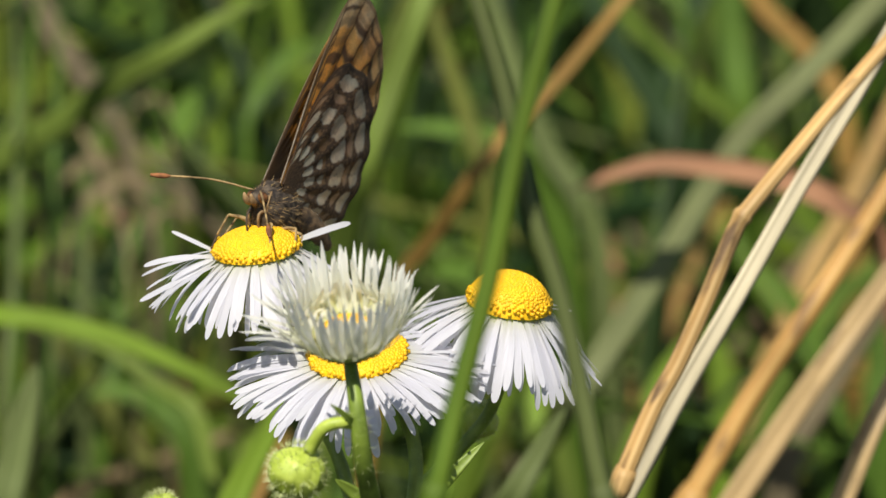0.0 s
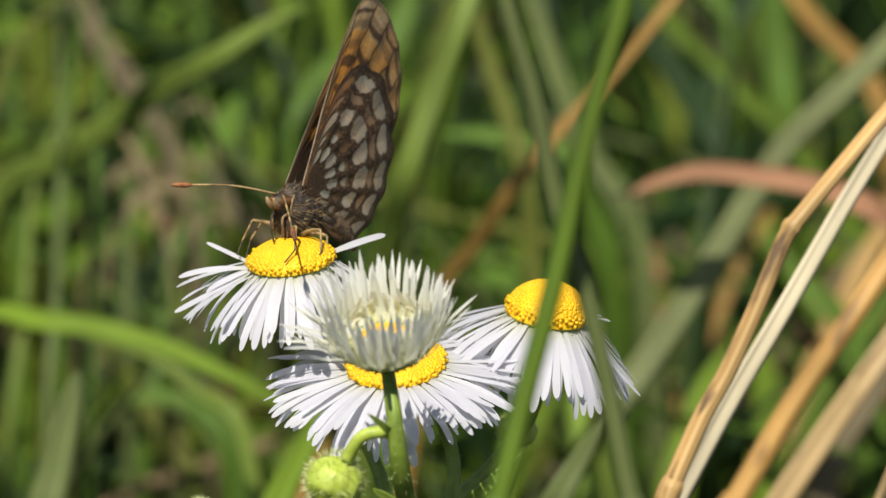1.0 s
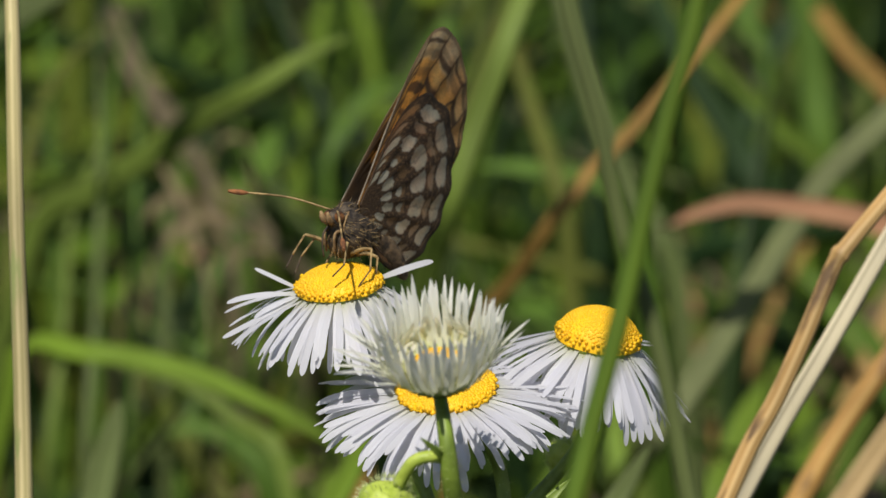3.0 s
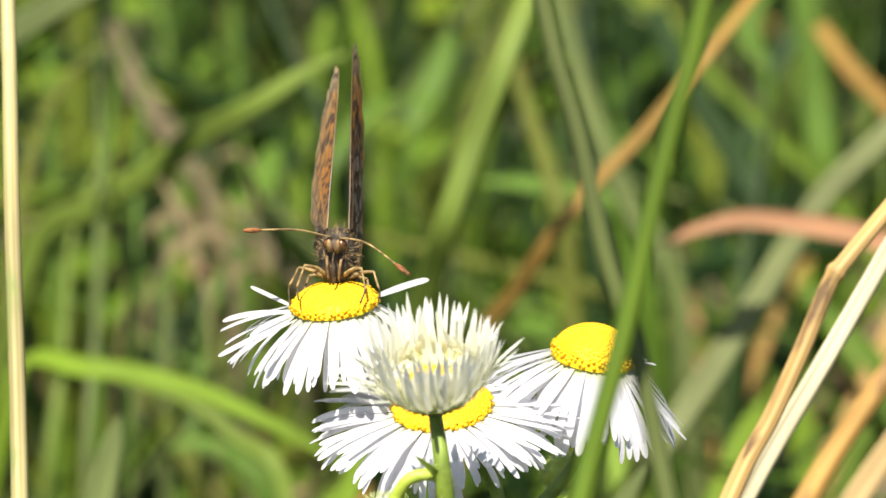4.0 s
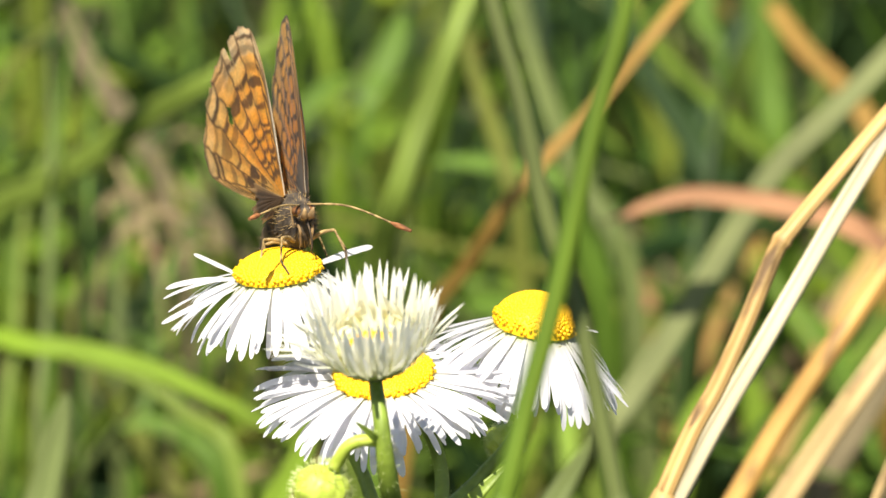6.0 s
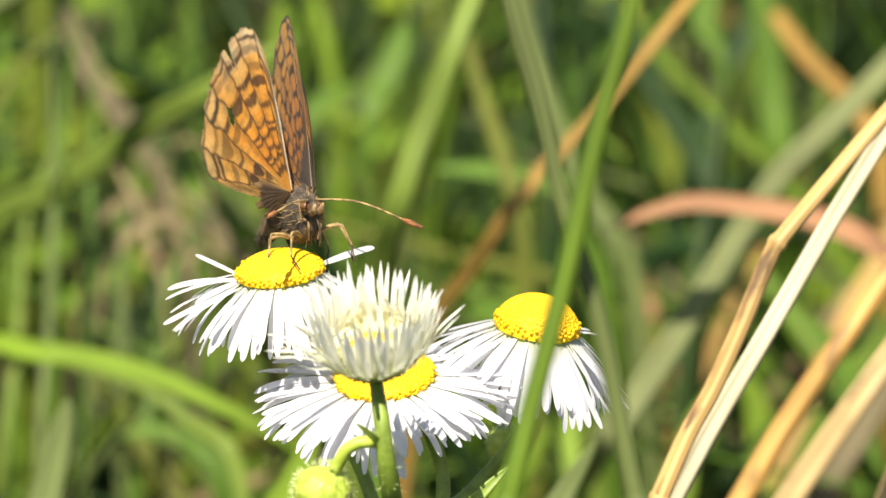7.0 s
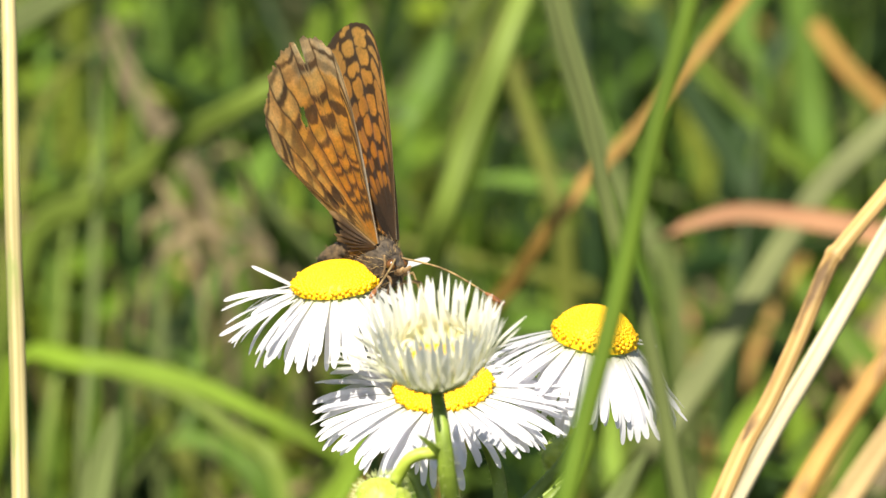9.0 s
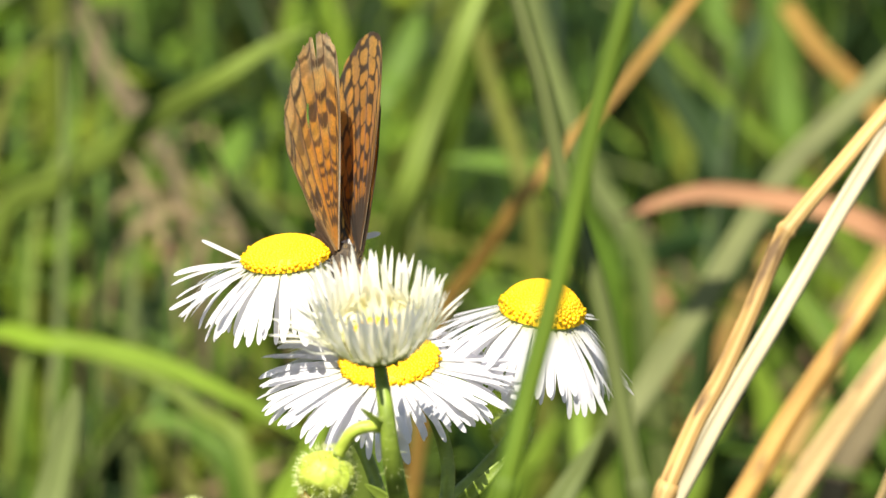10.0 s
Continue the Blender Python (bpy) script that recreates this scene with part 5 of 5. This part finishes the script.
# the long legs: thigh, shin and foot
for side in (1, -1):
    for hip, knee, ankle, toe in (((1.3, 0.8, -2.7), (2.9, 2.4, -2.3), (3.2, 2.9, -4.2), (3.9, 2.6, -5.4)), ((0.3, 0.9, -2.9), (0.6, 3.2, -2.2), (0.9, 3.9, -4.0), (1.5, 3.6, -5.6)), ((-0.5, 0.8, -2.8), (-1.3, 2.5, -2.6), (-1.2, 2.9, -4.3), (-1.8, 2.7, -5.6))):
        p = [Vector((x, y * side, z)) * MM for x, y, z in (hip, knee, ankle, toe)]
        bm = bmesh.new()
        tube(bm, spline([p[0], p[0].lerp(p[1], 0.5) + Vector((0, 0, 0.0002)), p[1]], 8), lambda t: MM * (0.2 - 0.08 * t), 7)
        leg = part("leg", bm, LEGS, butterfly, "thin jointed leg")
        bm = bmesh.new()
        tube(bm, spline([p[1], p[1].lerp(p[2], 0.5), p[2]], 8), MM * 0.095, 6)
        part("shin", bm, LEGS, leg)
        bm = bmesh.new()
        tube(bm, spline([p[2], p[2].lerp(p[3], 0.5), p[3]], 8), MM * 0.07, 6)
        part("foot", bm, DARK, leg)


# ---- a small insect that darts past ----
insect = new("hoverfly")
tagged(insect, "small dark striped fly darting through the air", "fly")
FLY_BODY = [(-3.2, 0.2, 0.2, 0), (-2.6, 0.55, 0.45, 0), (-1.4, 0.75, 0.6, 0), (-0.3, 0.65, 0.6, 0), (0.2, 0.85, 0.85, 0), (1.0, 0.9, 0.9, 0), (1.6, 0.6, 0.6, 0), (1.8, 0.8, 0.7, 0), (2.3, 0.75, 0.65, 0), (2.6, 0.3, 0.3, 0)]
bm = bmesh.new()
lump(bm, FLY_BODY, 14, 9, 0.05)
part("body", bm, DARK, insect, "dark glossy body")
for side in (1, -1):
    bm = bmesh.new()
    ribbon(bm, [Vector((0.8 - 4.2 * t, side * (0.35 + 0.55 * t), 0.95 - 0.15 * t)) * MM for t in (0, 0.2, 0.45, 0.7, 0.9, 1)], 0.9 * MM, (0, 0, 1), 0.1, 0.04, lambda t: math.sin(math.pi * min(1, t * 0.95 + 0.05)) ** 0.6)
    part("wing", bm, HAIR, insect, "pale folded wing")

# ---- what moves ----
def wing_pose(side, opened, swung, swept):
    """A wing on its hinge: opened from upright, swung about the upright, swept back in its plane (degrees)."""
    return pose(0.0012, 0.0009 * side, 0.001) @ Matrix.Rotation(radians(swung), 4, "Z") @ Matrix.Rotation(radians(-opened * side), 4, "X") @ Matrix.Rotation(radians(-swept), 4, "Y")


def motions():
    # seconds; place in mm; heading, nose down, roll; wings: left opened, right opened, left swept, right swept, left swung, right swung; left hindwing swung
    rows = [
        (0, -13.89, 4.68, 553.27, -128, -22, 1, 0.7, -4, 8.5, 12.5, 8, 4, 8),
        (0.5, -14.98, 4.29, 553.73, -128, -18, 3, -1, -3.5, 10, 14, 7, 4, 7),
        (1, -15.23, 4.35, 553.90, -128, -20, 4, -1.5, -3.5, 11.6, 15.6, 6, 4, 6),
        (2.5, -15.08, 4.26, 554.11, -131, -19, 4.5, -1, -4, 13, 17, 7, 4, 7),
        (3.2, -14.88, 4.24, 554.54, -129, -28, 3, -1, -4, 11, 15, 6.5, 4, 6.5),
        (3.75, -15.57, 4.22, 554.14, -107, -27, 1, -3, -4, 11, 16, 0, 9, 0),
        (4.3, -15.98, 4.37, 553.59, -85, -25, -3, -4, -3.3, 10.1, 25, 3, 16, 6),
        (4.6, -15.99, 4.42, 553.61, -83.7, -25, -3, -4, -3.3, 10.1, 25, 3, 16, 6),
        (5.1, -15.55, 4.35, 554.0, -84.5, -24.5, -4.5, -3.5, -3.5, 10.5, 22, 2, 17.5, 4),
        (5.5, -14.51, 4.31, 553.92, -70, -22, 2.5, 9.5, -9.8, 14, 14, -2, 13.8, -2),
        (5.9, -14.82, 4.30, 554.05, -66, -20, 1.5, 10, -13, 19, 19, -6, 11, -6),
        (7.0, -14.45, 4.46, 554.80, -60, -17, 0.2, 10.7, -17, 24.7, 24.7, -10, 8.4, -10),
        (7.5, -14.81, 4.62, 554.32, -53.5, -13.5, -1, 8.4, -12.6, 24.2, 24.2, -11.8, 5.7, -11.8),
        (7.7, -14.75, 4.64, 554.39, -53, -14, 0, 9, -10, 24, 24, -12, 6, -12),
        (7.85, -15.16, 3.83, 554.36, -56, -16, 5, 32, 15, 23, 23, -16, 12, -16),
        (8.0, -15.60, 2.56, 554.39, -58.7, -18.8, 11, 70.9, 50.2, 22.2, 22.2, -22, 22, -22),
        (8.1, -15.41, 2.74, 554.42, -58, -18, 11, 67, 50, 22, 22, -22, 21, -22),
        (8.2, -15.52, 4.36, 554.44, -53, -14, 9, 26, 16, 27, 27, -15, 10, -15),
        (8.5, -15.72, 4.86, 554.40, -49.7, -11.6, 8.3, 9.5, -4.5, 26.5, 32.5, -11.4, 5.2, -11.4),
        (8.75, -14.23, 4.16, 553.47, -50, -6, 4, 5, 4, 16, 16, -5, 5.6, -5),
        (8.95, -12.85, 3.08, 552.37, -51.5, 0, 0, 0, 8, 7.5, 7, 1, 9.1, -4),
        (9.2, -11.30, 2.79, 550.56, -55, 7, -5, 2.5, 8.5, 8, 8.5, 5, 10, -4),
        (9.5, -10.18, 2.55, 548.94, -60.5, 14.7, -9, 5, 8.5, 12.9, 9.9, 10.3, 12.4, -4),
        (9.75, -10.55, 2.42, 549.09, -67, 10, -9, 3.5, 6, 10.1, 11.6, 8, 11.2, -4),
        (10, -10.94, 2.41, 549.25, -73.7, 5.2, -9.3, 2.2, 3.2, 10.4, 13.4, 5.5, 9.9, -4),
    ]
    walk(butterfly, [(t, pose(x * MM, y * MM, z * MM, roll, nose, yaw)) for t, x, y, z, yaw, nose, roll, *_ in rows])
    for ob, side, share in ((fore_left, 1, 1.0), (hind_left, 1, 0.5), (fore_right, -1, 1.0), (hind_right, -1, 0.5)):
        walk(ob, [(r[0], wing_pose(side, r[7] if side > 0 else r[8], r[11 if ob is fore_left else 13] if side > 0 else r[12], (r[9] if side > 0 else r[10]) * share)) for r in rows])
    # the antennae are drawn together as it climbs down
    for ob, side in ANTENNAE:
        hinge = Matrix.Translation(Vector((2.8, 0.35 * side, 0.2)) * MM)
        walk(ob, [(t, hinge @ Matrix.Rotation(radians(-turn * side), 4, "Z") @ hinge.inverted()) for t, turn in ((0, 0), (9.0, 0), (9.4, 36), (10, 38))])
    # the head under the butterfly gives a little: seconds, mm aside, mm up
    base = left_head.matrix_basis.copy()
    walk(left_head, [(t, Matrix.Translation(Vector((dx, 0, dz)) * MM) @ base) for t, dx, dz in
                     ((0, 0.55, 0.38), (0.5, 0.25, 0.52), (1, 0.2, 0.12), (1.5, 0.08, 0.3), (2, 0, 0.2), (2.5, 0, 0.15), (3.2, 0, 0.05), (5, 0, 0), (5.7, 0.1, 0.05), (7, 0.2, 0.24), (8, 0.08, 0.26), (8.5, -0.03, 0.15), (9.5, 0.15, 0.22), (10, 0.3, 0.22))])
    # the small fly crosses once, fast
    course = [(0.0, Vector((-0.6000, 0.1000, 0.6600))), (5.3, Vector((-0.0652, 0.0163, 0.5753))), (5.4, Vector((-0.0449, 0.0104, 0.5572))), (5.5, Vector((-0.0245, 0.0046, 0.5391))), (5.6, Vector((-0.0037, -0.0011, 0.5213))), (5.8, Vector((0.0380, -0.0123, 0.4851))), (10.0, Vector((0.6000, 0.3000, 0.4000)))]
    ahead = (Vector((-0.0012, -0.0020, 0.5180)) - Vector((-0.0220, 0.0039, 0.5360))).to_track_quat("X", "Z").to_matrix().to_4x4()
    walk(insect, [(t, Matrix.Translation(p) @ ahead) for t, p in course])
    # the wind in the stems: seconds, lean in hundredths of a degree
    for ob, sway in ((near_stem, ((0, 4.6), (0.5, 11.3), (1, 21.8), (1.5, 23.2), (2, 26.8), (2.5, 25.4), (3, 28.0), (3.2, 31.2), (4.3, 34.2), (4.5, 32.5), (5, 27.8), (5.5, 32.4), (5.7, 31.8), (6.8, 41.2), (7, 36.7), (7.5, 36.1), (8, 28.6), (8.5, 29.3), (9, 26.3), (9.5, 31.4), (10, 35.1))),
                     (swaying_stem, ((0, 5.1), (0.5, 5.9), (1, 1.3), (1.5, -4.3), (1.6, -5.0), (2, 7.7), (2.45, -30.3), (2.5, -26.9), (2.8, -10.1), (3, 4.6), (3.2, 5.0), (4.3, -5.7), (4.5, -7.7), (5, -14.5), (5.3, -8.9), (5.5, -4.8), (5.7, -3.4), (6.8, 17.7), (7, 13.7), (7.5, 12.8), (8, -0.3), (8.5, 1.9), (9, -0.2), (9.5, 8.3), (10, 13.9))),
                     (kneed_straw, ((0, -7.6), (0.5, -15.2), (1, 1.3), (1.5, 0.0), (2, -14.7), (2.5, -0.7), (3, 1.3), (4.5, 0.5), (5, 9.2), (5.5, 7.6), (7, -2.2), (7.5, 6.2), (8, 4.3), (8.5, 4.3), (9, -0.5), (9.5, 2.0), (10, 1.0))),
                     (pale_straw, ((0, -7.6), (0.5, -15.2), (1, 1.3), (1.5, 0.0), (2, -14.7), (2.5, -0.7), (3, 1.3), (4.5, 0.5), (5, 9.2), (5.5, 7.6), (7, -2.2), (7.5, 6.2), (8, 4.3), (8.5, 4.3), (9, -0.5), (9.5, 2.0), (10, 1.0)))):
        x, y, z = ob.location
        walk(ob, [(t, pose(x, y, z, 0, lean / 100, 0)) for t, lean in sway])


motions()
